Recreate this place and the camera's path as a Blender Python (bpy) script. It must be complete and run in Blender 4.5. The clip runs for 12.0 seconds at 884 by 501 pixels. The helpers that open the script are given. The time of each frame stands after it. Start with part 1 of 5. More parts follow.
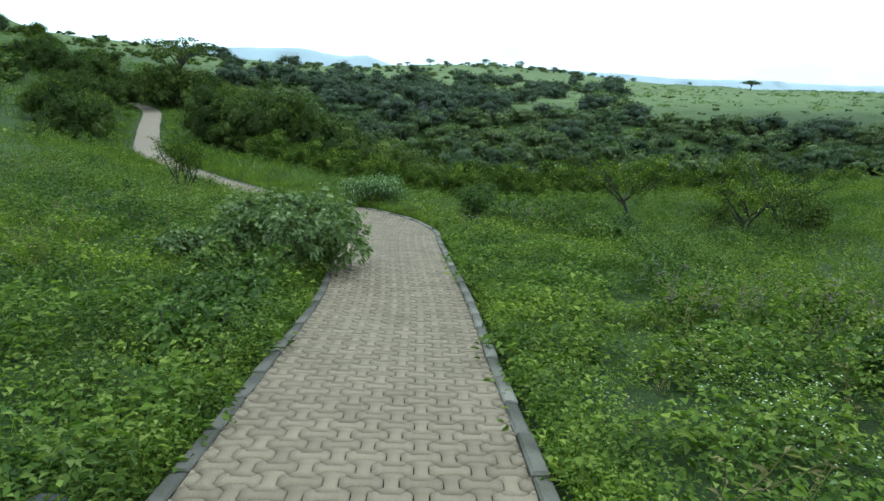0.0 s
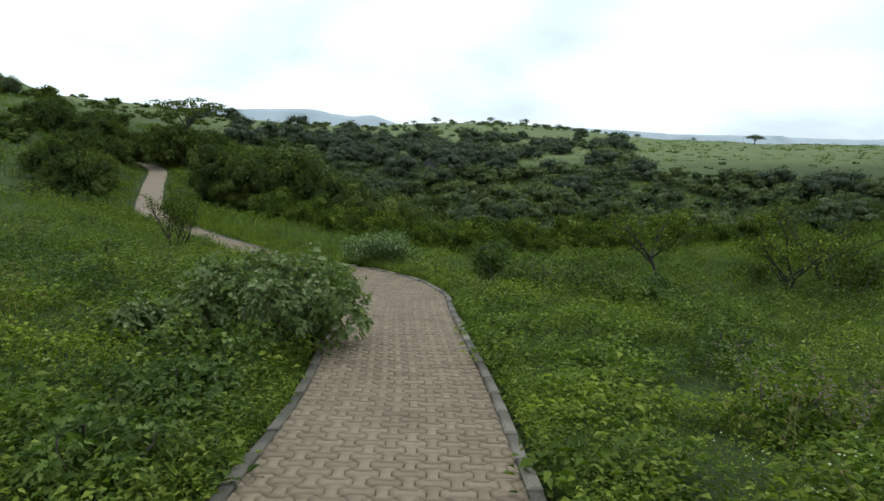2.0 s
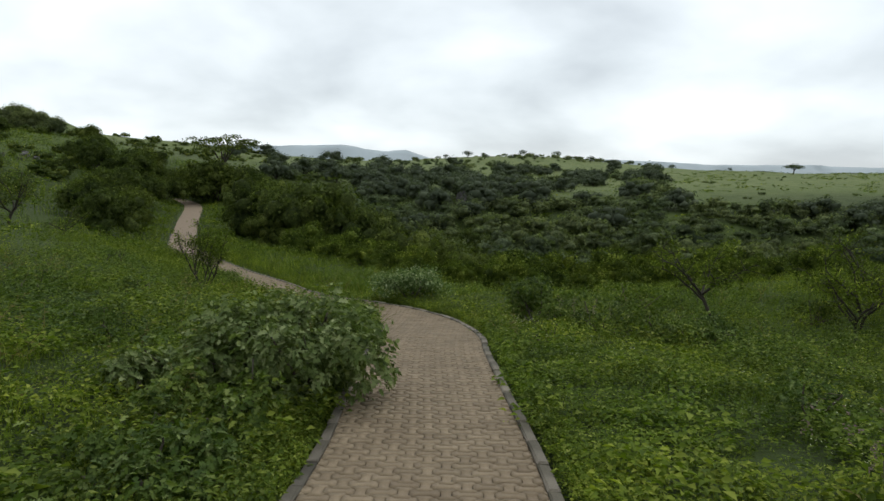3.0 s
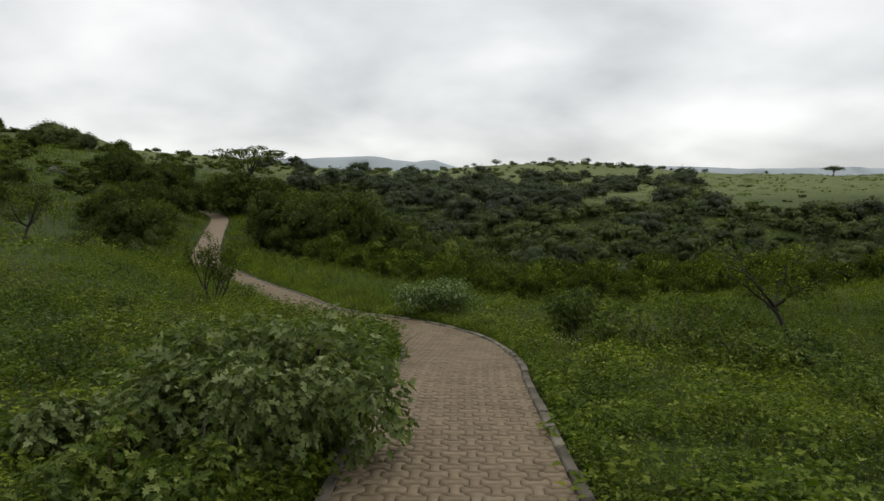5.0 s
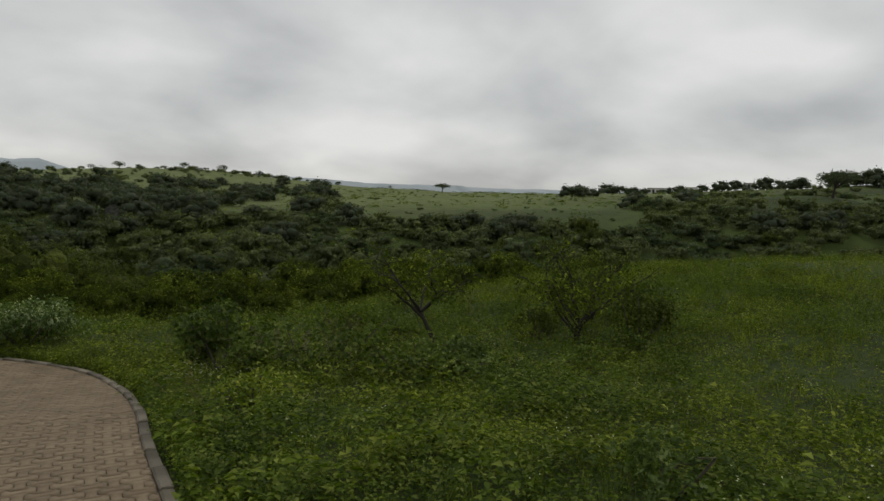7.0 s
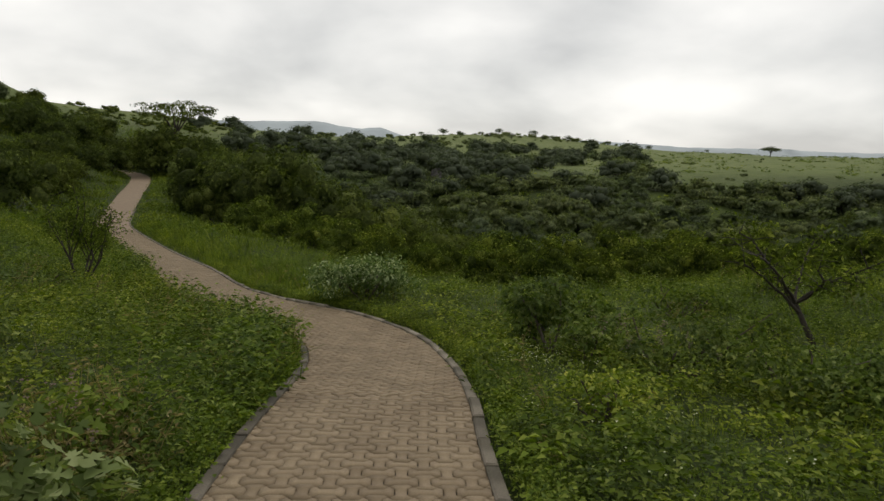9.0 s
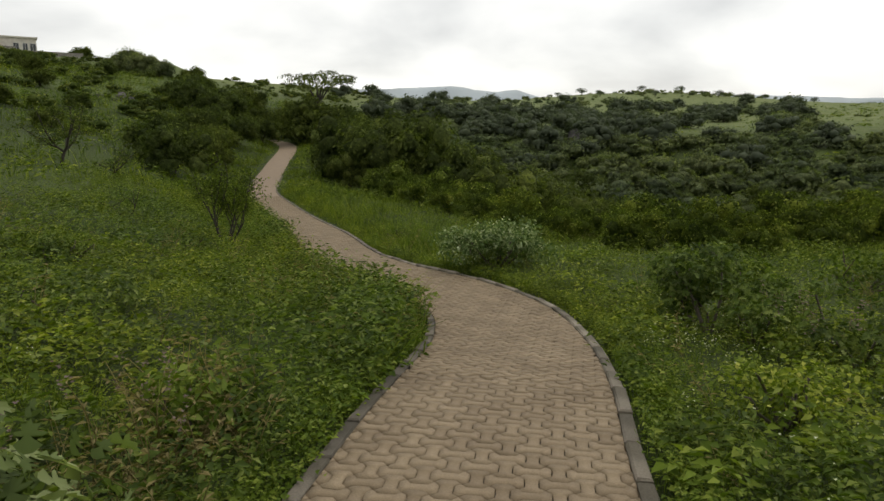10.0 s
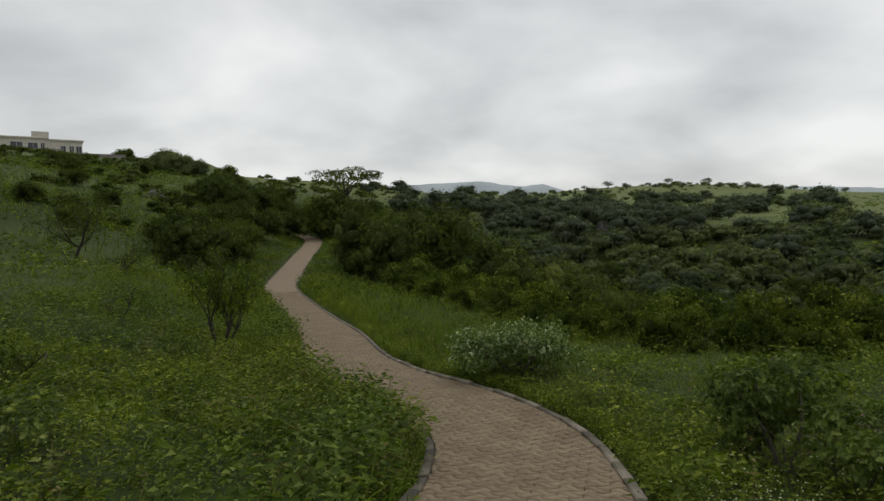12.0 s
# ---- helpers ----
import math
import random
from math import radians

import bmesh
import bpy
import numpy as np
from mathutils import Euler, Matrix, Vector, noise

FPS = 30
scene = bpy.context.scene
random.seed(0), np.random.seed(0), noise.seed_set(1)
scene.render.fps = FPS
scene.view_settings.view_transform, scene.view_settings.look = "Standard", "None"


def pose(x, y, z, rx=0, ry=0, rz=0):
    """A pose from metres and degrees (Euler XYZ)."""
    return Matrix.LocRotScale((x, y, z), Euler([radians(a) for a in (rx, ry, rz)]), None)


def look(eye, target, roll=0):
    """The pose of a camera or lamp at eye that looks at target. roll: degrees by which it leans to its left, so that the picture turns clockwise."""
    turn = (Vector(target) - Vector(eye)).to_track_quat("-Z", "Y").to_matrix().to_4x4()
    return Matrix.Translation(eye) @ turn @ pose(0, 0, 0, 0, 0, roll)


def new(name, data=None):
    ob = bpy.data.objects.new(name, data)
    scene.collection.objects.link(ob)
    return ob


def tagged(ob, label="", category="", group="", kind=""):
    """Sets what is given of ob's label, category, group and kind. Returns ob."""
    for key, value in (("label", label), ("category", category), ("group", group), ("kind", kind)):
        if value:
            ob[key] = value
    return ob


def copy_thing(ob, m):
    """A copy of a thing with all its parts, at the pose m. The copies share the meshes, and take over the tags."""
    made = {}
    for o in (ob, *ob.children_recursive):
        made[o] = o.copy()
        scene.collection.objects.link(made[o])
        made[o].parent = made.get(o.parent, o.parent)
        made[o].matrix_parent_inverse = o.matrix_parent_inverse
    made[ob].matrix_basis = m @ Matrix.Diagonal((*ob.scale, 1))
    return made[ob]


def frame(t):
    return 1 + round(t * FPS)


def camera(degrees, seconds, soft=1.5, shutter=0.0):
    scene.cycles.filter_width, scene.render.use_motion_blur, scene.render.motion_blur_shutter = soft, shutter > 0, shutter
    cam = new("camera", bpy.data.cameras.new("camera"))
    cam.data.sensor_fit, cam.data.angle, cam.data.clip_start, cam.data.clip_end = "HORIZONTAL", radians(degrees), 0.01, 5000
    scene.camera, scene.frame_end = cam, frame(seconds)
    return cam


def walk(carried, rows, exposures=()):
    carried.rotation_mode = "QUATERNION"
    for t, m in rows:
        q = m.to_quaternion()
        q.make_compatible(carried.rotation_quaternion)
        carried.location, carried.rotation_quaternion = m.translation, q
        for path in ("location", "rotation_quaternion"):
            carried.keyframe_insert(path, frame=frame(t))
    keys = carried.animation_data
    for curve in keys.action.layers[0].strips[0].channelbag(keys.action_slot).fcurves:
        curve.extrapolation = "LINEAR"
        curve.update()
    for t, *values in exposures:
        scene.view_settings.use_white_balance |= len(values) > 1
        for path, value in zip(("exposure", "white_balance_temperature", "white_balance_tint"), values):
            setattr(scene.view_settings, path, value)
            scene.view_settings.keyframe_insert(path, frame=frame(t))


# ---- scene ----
cam = camera(68.0, 12.0)
PATH = [
    (0, (-0.457, 3.270, 0.942), (-0.196, 5.194, 0.463), 2.54),
    (0.5, (-0.383, 3.533, 0.927), (-0.222, 5.503, 0.618), 2.18),
    (1, (-0.398, 3.851, 0.881), (-0.202, 5.813, 0.547), 1.61),
    (1.5, (-0.342, 4.285, 0.822), (-0.122, 6.242, 0.478), 1.38),
    (2, (-0.352, 4.637, 0.780), (-0.114, 6.598, 0.467), 1.91),
    (2.5, (-0.320, 5.045, 0.745), (-0.083, 7.005, 0.422), 1.45),
    (3, (-0.289, 5.424, 0.732), (-0.151, 7.407, 0.516), 1.24),
    (3.2, (-0.316, 5.589, 0.721), (-0.140, 7.577, 0.593), 2.76),
    (4.8, (-0.216, 6.886, 0.566), (-0.134, 8.874, 0.363), 0.34),
    (5, (-0.172, 7.041, 0.548), (-0.124, 9.031, 0.360), 0.16),
    (5.5, (-0.104, 7.410, 0.542), (0.118, 9.392, 0.384), 1.16),
    (6, (0.006, 7.787, 0.471), (0.675, 9.669, 0.373), 0.79),
    (6.5, (0.107, 8.161, 0.412), (1.092, 9.893, 0.248), 4.30),
    (6.7, (0.150, 8.299, 0.388), (1.201, 9.996, 0.268), 2.21),
    (8.3, (0.219, 9.563, 0.358), (1.253, 11.250, 0.048), 0.92),
    (8.5, (0.227, 9.722, 0.321), (0.963, 11.569, 0.106), -0.39),
    (9, (0.186, 10.109, 0.269), (0.403, 12.078, -0.007), 2.07),
    (9.5, (0.202, 10.461, 0.210), (0.202, 12.434, -0.116), 1.02),
    (10, (0.240, 10.806, 0.170), (0.048, 12.758, -0.221), 0.21),
    (10.5, (0.236, 11.140, 0.139), (0.096, 13.102, -0.224), 1.76),
    (11, (0.308, 11.457, 0.147), (0.098, 13.429, -0.110), 3.51),
    (11.3, (0.325, 11.658, 0.138), (0.093, 13.636, -0.045), 1.80),
    (11.5, (0.349, 11.813, 0.124), (0.148, 13.792, -0.078), 0.56),
    (12, (0.378, 12.149, 0.094), (0.095, 14.125, -0.017), -0.40),
]
EXPOSURES = [(0, 0.75, 5050, -7), (0.4, 0.12, 5550, -6), (0.7, 0.06, 5600, -3), (1, 0.14, 5550, 1), (1.5, 0.28, 5600, 2), (2.0, 0.22, 5720, 4), (2.5, 0.38, 5680, 5), (3.0, -0.12, 6200, 8), (4.8, -0.34, 6600, 11),
             (5.1, -0.28, 6600, 11), (5.5, -0.12, 6650, 11), (6.0, -0.78, 6600, 11), (6.7, -0.78, 6650, 11), (8.3, -0.25, 6900, 12), (8.6, -0.35, 6900, 12), (9.5, -0.12, 6850, 12),
             (10.5, 0.0, 6800, 11), (11.0, -0.5, 6550, 11), (11.5, -0.65, 6500, 12), (12, -0.5, 6600, 11)]
walk(cam, [(t, look(eye, target, roll)) for t, eye, target, roll in PATH], EXPOSURES)

# ---- sky and sun: bright overcast ----
SUN_UP, SUN_ROUND = radians(58), radians(35)
world = bpy.data.worlds.new("overcast_sky")
scene.world = world
world.use_nodes = True
wn, wl = world.node_tree.nodes, world.node_tree.links
wn.clear()


def wnode(kind, **values):
    n = wn.new(kind)
    for key, value in values.items():
        n.inputs[key].default_value = value
    return n


sky = wn.new("ShaderNodeTexSky")
sky.sky_type, sky.sun_disc = "NISHITA", False
sky.sun_elevation, sky.sun_rotation = SUN_UP, SUN_ROUND
sky_bg = wnode("ShaderNodeBackground", Strength=0.10)
wl.new(sky.outputs[0], sky_bg.inputs["Color"])
coord = wn.new("ShaderNodeTexCoord")
split = wn.new("ShaderNodeSeparateXYZ")
wl.new(coord.outputs["Generated"], split.inputs[0])
lift = wn.new("ShaderNodeMath")
lift.operation = "ADD"
lift.inputs[1].default_value = 0.36
wl.new(split.outputs["Z"], lift.inputs[0])
lift_up = wn.new("ShaderNodeMath")
lift_up.operation = "MAXIMUM"
lift_up.inputs[1].default_value = 0.05
wl.new(lift.outputs[0], lift_up.inputs[0])
plan = wn.new("ShaderNodeCombineXYZ")
for axis in ("X", "Y"):
    div = wn.new("ShaderNodeMath")
    div.operation = "DIVIDE"
    wl.new(split.outputs[axis], div.inputs[0])
    wl.new(lift_up.outputs[0], div.inputs[1])
    wl.new(div.outputs[0], plan.inputs[axis])
big = wnode("ShaderNodeTexNoise", Scale=1.6, Detail=7.0, Roughness=0.45, Distortion=0.15)
wl.new(plan.outputs[0], big.inputs["Vector"])
ramp = wn.new("ShaderNodeValToRGB")
ramp.color_ramp.elements[0].position, ramp.color_ramp.elements[0].color = 0.34, (0.73, 0.76, 0.775, 1)
ramp.color_ramp.elements[1].position, ramp.color_ramp.elements[1].color = 0.66, (1.30, 1.33, 1.32, 1)
mid = ramp.color_ramp.elements.new(0.46)
mid.color = (0.94, 0.975, 0.98, 1)
wl.new(big.outputs["Fac"], ramp.inputs[0])
cloud_bg = wnode("ShaderNodeBackground", Strength=1.0)
wl.new(ramp.outputs[0], cloud_bg.inputs["Color"])
mixed = wnode("ShaderNodeMixShader", Fac=0.88)
wl.new(sky_bg.outputs[0], mixed.inputs[1])
wl.new(cloud_bg.outputs[0], mixed.inputs[2])
wout = wn.new("ShaderNodeOutputWorld")
wl.new(mixed.outputs[0], wout.inputs["Surface"])

sun = new("sun", bpy.data.lights.new("sun", "SUN"))
sun.data.energy, sun.data.angle, sun.data.color = 1.0, radians(25), (1.0, 0.96, 0.9)
sun_way = Vector((math.sin(SUN_ROUND) * math.cos(SUN_UP), math.cos(SUN_ROUND) * math.cos(SUN_UP), math.sin(SUN_UP)))
sun.matrix_world = look(sun_way * 60, (0, 0, 0))


# ---- materials ----
def material(name):
    m = bpy.data.materials.new(name)
    m.use_nodes = True
    nodes, links = m.node_tree.nodes, m.node_tree.links
    return m, nodes, links, nodes["Principled BSDF"]


def noise_of(nodes, links, scale, detail=4.0, rough=0.55, space="Object"):
    tc = nodes.new("ShaderNodeTexCoord")
    n = nodes.new("ShaderNodeTexNoise")
    n.inputs["Scale"].default_value, n.inputs["Detail"].default_value = scale, detail
    n.inputs["Roughness"].default_value = rough
    links.new(tc.outputs[space], n.inputs["Vector"])
    return n.outputs["Fac"]


def ramp_of(nodes, links, fac, stops):
    r = nodes.new("ShaderNodeValToRGB")
    cr = r.color_ramp
    cr.elements[0].position, cr.elements[0].color = stops[0][0], (*stops[0][1], 1)
    cr.elements[1].position, cr.elements[1].color = stops[-1][0], (*stops[-1][1], 1)
    for pos, col in stops[1:-1]:
        cr.elements.new(pos).color = (*col, 1)
    links.new(fac, r.inputs[0])
    return r.outputs[0]


def mix_of(nodes, links, fac, a, b, mode="MIX"):
    mx = nodes.new("ShaderNodeMix")
    mx.data_type, mx.blend_type = "RGBA", mode
    for value, socket in ((fac, mx.inputs[0]), (a, mx.inputs[6]), (b, mx.inputs[7])):
        if isinstance(value, (int, float)):
            socket.default_value = value
        elif isinstance(value, tuple):
            socket.default_value = (*value, 1)
        else:
            links.new(value, socket)
    return mx.outputs[2]


def bump_of(nodes, links, height, strength, distance, bsdf):
    b = nodes.new("ShaderNodeBump")
    b.inputs["Strength"].default_value, b.inputs["Distance"].default_value = strength, distance
    links.new(height, b.inputs["Height"])
    links.new(b.outputs[0], bsdf.inputs["Normal"])


def leaf_material(name, stops, rough=0.7, through_light=0.35, drift=None, drift_scale=0.35, shaggy=0.0):
    """Leaves that differ piece by piece, with slow drifts of hue and painted dark gaps over the ground."""
    m, nodes, links, bsdf = material(name)
    geo = nodes.new("ShaderNodeNewGeometry")
    col = ramp_of(nodes, links, geo.outputs["Random Per Island"], stops)
    if drift:
        spot = nodes.new("ShaderNodeNewGeometry")
        # the finer noise darkens patches, painting shade in gaps of the growth
        for scale, lo, hi, dark in ((drift_scale, 0.40, 0.60, drift), (drift_scale * 4.3, 0.42, 0.62, (0.55, 0.58, 0.62))):
            n = nodes.new("ShaderNodeTexNoise")
            n.inputs["Scale"].default_value, n.inputs["Detail"].default_value = scale, 3.0
            links.new(spot.outputs["Position"], n.inputs["Vector"])
            f = ramp_of(nodes, links, n.outputs["Fac"], [(lo, (0, 0, 0)), (hi, (1, 1, 1))])
            col = mix_of(nodes, links, f, col, mix_of(nodes, links, 1.0, col, dark, "MULTIPLY"))
    links.new(col, bsdf.inputs["Base Color"])
    bsdf.inputs["Roughness"].default_value = rough
    bsdf.inputs["Specular IOR Level"].default_value = 0.04 if shaggy else 0.16
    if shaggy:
        # shade between a crown's close leaves painted in: bump hollows darker, crests lighter
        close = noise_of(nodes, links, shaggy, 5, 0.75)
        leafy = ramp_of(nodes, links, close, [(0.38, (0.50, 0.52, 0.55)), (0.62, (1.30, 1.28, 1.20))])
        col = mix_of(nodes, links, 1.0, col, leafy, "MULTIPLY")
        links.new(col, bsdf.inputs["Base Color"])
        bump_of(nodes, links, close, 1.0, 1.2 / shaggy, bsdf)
    tr = nodes.new("ShaderNodeBsdfTranslucent")
    links.new(mix_of(nodes, links, 1.0, col, (1.0, 1.15, 0.45), "MULTIPLY"), tr.inputs["Color"])
    mx = nodes.new("ShaderNodeMixShader")
    mx.inputs[0].default_value = through_light
    links.new(bsdf.outputs[0], mx.inputs[1])
    links.new(tr.outputs[0], mx.inputs[2])
    links.new(mx.outputs[0], nodes["Material Output"].inputs["Surface"])
    return m


def stone_material(name, dark, light, scale=18.0, rough=0.9, stain=None):
    m, nodes, links, bsdf = material(name)
    grain = noise_of(nodes, links, scale * 8, 5)
    blot = noise_of(nodes, links, scale * 0.12, 4)
    info = nodes.new("ShaderNodeObjectInfo")
    geo = nodes.new("ShaderNodeNewGeometry")
    add = nodes.new("ShaderNodeMath")
    add.operation = "ADD"
    links.new(info.outputs["Random"], add.inputs[0])
    links.new(geo.outputs["Random Per Island"], add.inputs[1])
    fr = nodes.new("ShaderNodeMath")
    fr.operation = "FRACT"
    links.new(add.outputs[0], fr.inputs[0])
    col = ramp_of(nodes, links, fr.outputs[0], [(0.0, dark), (0.5, tuple((a + b) / 2 for a, b in zip(dark, light))), (1.0, light)])
    g = ramp_of(nodes, links, grain, [(0.3, (0.72, 0.72, 0.72)), (0.7, (1.18, 1.18, 1.18))])
    col = mix_of(nodes, links, 1.0, col, g, "MULTIPLY")
    b = ramp_of(nodes, links, blot, [(0.35, stain or (0.84, 0.82, 0.80)), (0.6, (1, 1, 1))])
    col = mix_of(nodes, links, 1.0, col, b, "MULTIPLY")
    links.new(col, bsdf.inputs["Base Color"])
    bsdf.inputs["Roughness"].default_value = rough
    bump_of(nodes, links, grain, 0.4, 0.004, bsdf)
    return m


def bark_material(name, dark, light):
    m, nodes, links, bsdf = material(name)
    n = noise_of(nodes, links, 14, 6, 0.65)
    links.new(ramp_of(nodes, links, n, [(0.3, dark), (0.7, light)]), bsdf.inputs["Base Color"])
    bsdf.inputs["Roughness"].default_value = 0.95
    bump_of(nodes, links, n, 0.6, 0.02, bsdf)
    return m


def ground_material():
    m, nodes, links, bsdf = material("meadow_ground")
    fine = noise_of(nodes, links, 9.0, 6, 0.7)
    mid_n = noise_of(nodes, links, 0.55, 5, 0.6)
    wide = noise_of(nodes, links, 0.035, 5, 0.55)
    col = ramp_of(nodes, links, fine, [(0.3, (0.013, 0.019, 0.006)), (0.55, (0.032, 0.047, 0.010)), (0.75, (0.060, 0.084, 0.018))])
    col = mix_of(nodes, links, ramp_of(nodes, links, mid_n, [(0.4, (0, 0, 0)), (0.7, (1, 1, 1))]), col, (0.038, 0.056, 0.012))
    col = mix_of(nodes, links, ramp_of(nodes, links, wide, [(0.42, (0, 0, 0)), (0.62, (0.75, 0.75, 0.75))]), col, (0.074, 0.104, 0.022))
    # short grass on the plateau beyond the gorge, paled with distance as painted haze
    spot = nodes.new("ShaderNodeNewGeometry")
    sep = nodes.new("ShaderNodeSeparateXYZ")
    links.new(spot.outputs["Position"], sep.inputs[0])
    away = nodes.new("ShaderNodeMapRange")
    away.inputs["From Min"].default_value, away.inputs["From Max"].default_value = 98, 150
    links.new(sep.outputs["Y"], away.inputs["Value"])
    tuftn = noise_of(nodes, links, 0.35, 9, 0.78)
    pale = ramp_of(nodes, links, tuftn, [(0.32, (0.055, 0.078, 0.022)), (0.48, (0.108, 0.136, 0.042)), (0.68, (0.165, 0.186, 0.068))])
    col = mix_of(nodes, links, away.outputs[0], col, pale)
    links.new(col, bsdf.inputs["Base Color"])
    bsdf.inputs["Roughness"].default_value = 0.95
    bsdf.inputs["Specular IOR Level"].default_value = 0.2
    bump_of(nodes, links, mix_of(nodes, links, 0.5, fine, mid_n), 0.8, 0.12, bsdf)
    return m


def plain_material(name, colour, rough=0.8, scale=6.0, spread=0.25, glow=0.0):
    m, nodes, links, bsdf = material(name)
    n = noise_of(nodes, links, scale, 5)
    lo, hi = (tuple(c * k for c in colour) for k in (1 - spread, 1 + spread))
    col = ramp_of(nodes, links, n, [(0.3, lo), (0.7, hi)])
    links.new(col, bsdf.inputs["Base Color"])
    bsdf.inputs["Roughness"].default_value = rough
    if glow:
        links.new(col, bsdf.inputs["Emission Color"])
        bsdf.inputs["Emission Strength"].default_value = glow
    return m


GROUND = ground_material()
PAVER = stone_material("concrete_paver", (0.188, 0.140, 0.084), (0.250, 0.190, 0.117))
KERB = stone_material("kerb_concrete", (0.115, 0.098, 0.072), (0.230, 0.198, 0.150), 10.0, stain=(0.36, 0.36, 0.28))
# concrete of the left kerb, darker than the right one
KERB_DARK = stone_material("darker_kerb_concrete", (0.075, 0.064, 0.047), (0.145, 0.124, 0.094), 10.0, stain=(0.36, 0.36, 0.28))
BED = plain_material("sand_bed", (0.030, 0.026, 0.020), 0.95, 20.0, 0.4)
FAR_PAVING = plain_material("far_paving", (0.225, 0.168, 0.112), 0.9, 5.0, 0.15)
ROCK = stone_material("grey_rock", (0.055, 0.053, 0.048), (0.115, 0.11, 0.098), 6.0)
BARK = bark_material("dark_bark", (0.018, 0.014, 0.010), (0.055, 0.045, 0.033))
TWIG = bark_material("twig_bark", (0.05, 0.04, 0.028), (0.12, 0.10, 0.075))
GRASS = leaf_material("grass_blades", [(0, (0.0488, 0.0827, 0.0085)), (0.6, (0.1251, 0.1823, 0.017)), (1, (0.2404, 0.2894, 0.049))], drift=(1.45, 1.30, 1.1))
HERB = leaf_material("herb_leaves", [(0, (0.0424, 0.0742, 0.0095)), (0.65, (0.1145, 0.1675, 0.0212)), (1, (0.236, 0.2805, 0.0668))], drift=(1.45, 1.28, 0.9))
BROAD = leaf_material("broad_leaves", [(0, (0.042, 0.074, 0.014)), (0.7, (0.105, 0.155, 0.032)), (1, (0.2142, 0.2646, 0.0924))], rough=0.7, drift=(1.3, 1.2, 0.9))
GREYLEAF = leaf_material("greyish_bush_leaves", [(0, (0.0672, 0.096, 0.0264)), (0.6, (0.138, 0.18, 0.0576)), (1, (0.3, 0.336, 0.156))], rough=0.7)
PALE = leaf_material("pale_bush_leaves", [(0, (0.05, 0.088, 0.024)), (0.6, (0.13, 0.185, 0.06)), (1, (0.36, 0.41, 0.24))], rough=0.7)
SHRUB = leaf_material("shrub_leaves", [(0, (0.0325, 0.0525, 0.0088)), (0.8, (0.08, 0.1075, 0.0163)), (1, (0.2063, 0.2188, 0.0425))])
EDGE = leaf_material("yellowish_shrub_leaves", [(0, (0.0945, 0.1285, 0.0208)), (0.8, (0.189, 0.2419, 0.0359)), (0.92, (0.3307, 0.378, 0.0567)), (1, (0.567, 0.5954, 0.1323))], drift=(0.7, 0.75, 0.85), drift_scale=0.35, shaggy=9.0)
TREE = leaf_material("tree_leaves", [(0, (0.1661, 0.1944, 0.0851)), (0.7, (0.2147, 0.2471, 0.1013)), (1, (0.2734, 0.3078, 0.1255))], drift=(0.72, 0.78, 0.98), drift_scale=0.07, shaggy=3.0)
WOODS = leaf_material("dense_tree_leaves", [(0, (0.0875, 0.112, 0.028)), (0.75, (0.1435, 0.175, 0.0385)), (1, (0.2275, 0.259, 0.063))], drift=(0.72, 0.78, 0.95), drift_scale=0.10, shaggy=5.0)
# far trees: distance haze painted in as a greyer, paler green
HAZED_ACACIA = leaf_material("hazed_acacia_leaves", [(0, (0.058, 0.074, 0.045)), (0.7, (0.076, 0.095, 0.056)), (1, (0.105, 0.125, 0.072))])
DRY = leaf_material("dry_stems", [(0, (0.13, 0.11, 0.04)), (1, (0.28, 0.23, 0.10))])
FLOWER = leaf_material("white_flowers", [(0, (0.42, 0.45, 0.28)), (1, (0.70, 0.71, 0.54))])
PURPLE = leaf_material("purple_flowers", [(0, (0.15, 0.10, 0.10)), (1, (0.25, 0.19, 0.18))])
YELLOW = leaf_material("yellow_flowers", [(0, (0.30, 0.32, 0.05)), (1, (0.45, 0.45, 0.10))])


# ---- small geometry kit ----
def np_mesh(name, verts, tris):
    verts, tris = np.asarray(verts, np.float32), np.asarray(tris, np.int32)
    me = bpy.data.meshes.new(name)
    me.vertices.add(len(verts))
    me.vertices.foreach_set("co", verts.ravel())
    me.loops.add(tris.size)
    me.loops.foreach_set("vertex_index", tris.ravel())
    me.polygons.add(len(tris))
    k = tris.shape[1]
    me.polygons.foreach_set("loop_start", np.arange(0, tris.size, k, dtype=np.int32))
    me.update(calc_edges=True)
    return me


def smooth(me):
    me.polygons.foreach_set("use_smooth", np.ones(len(me.polygons), bool))
    return me


def part(name, me, mat, parent=None, label=""):
    """Links a mesh as one object under a thing or a part."""
    ob = new(name, me)
    if not me.materials:
        me.materials.append(mat)
    if parent:
        ob.parent = parent
    return tagged(ob, label)


def bm_mesh(name, bm):
    me = bpy.data.meshes.new(name)
    bm.to_mesh(me)
    bm.free()
    return me


def thing(name, at, label, category, group="", turn=0.0):
    ob = new(name)
    ob.empty_display_size = 0.2
    ob.matrix_world = pose(*at, 0, 0, turn)
    return tagged(ob, label, category, group)


def box_bm(bm, x0, y0, z0, x1, y1, z1):
    vs = [bm.verts.new((x, y, z)) for z in (z0, z1) for x, y in ((x0, y0), (x1, y0), (x1, y1), (x0, y1))]
    for f in ((3, 2, 1, 0), (4, 5, 6, 7), (0, 1, 5, 4), (1, 2, 6, 5), (2, 3, 7, 6), (3, 0, 4, 7)):
        bm.faces.new([vs[i] for i in f])


def unit(v):
    return v / np.maximum(np.linalg.norm(v, axis=-1, keepdims=True), 1e-9)


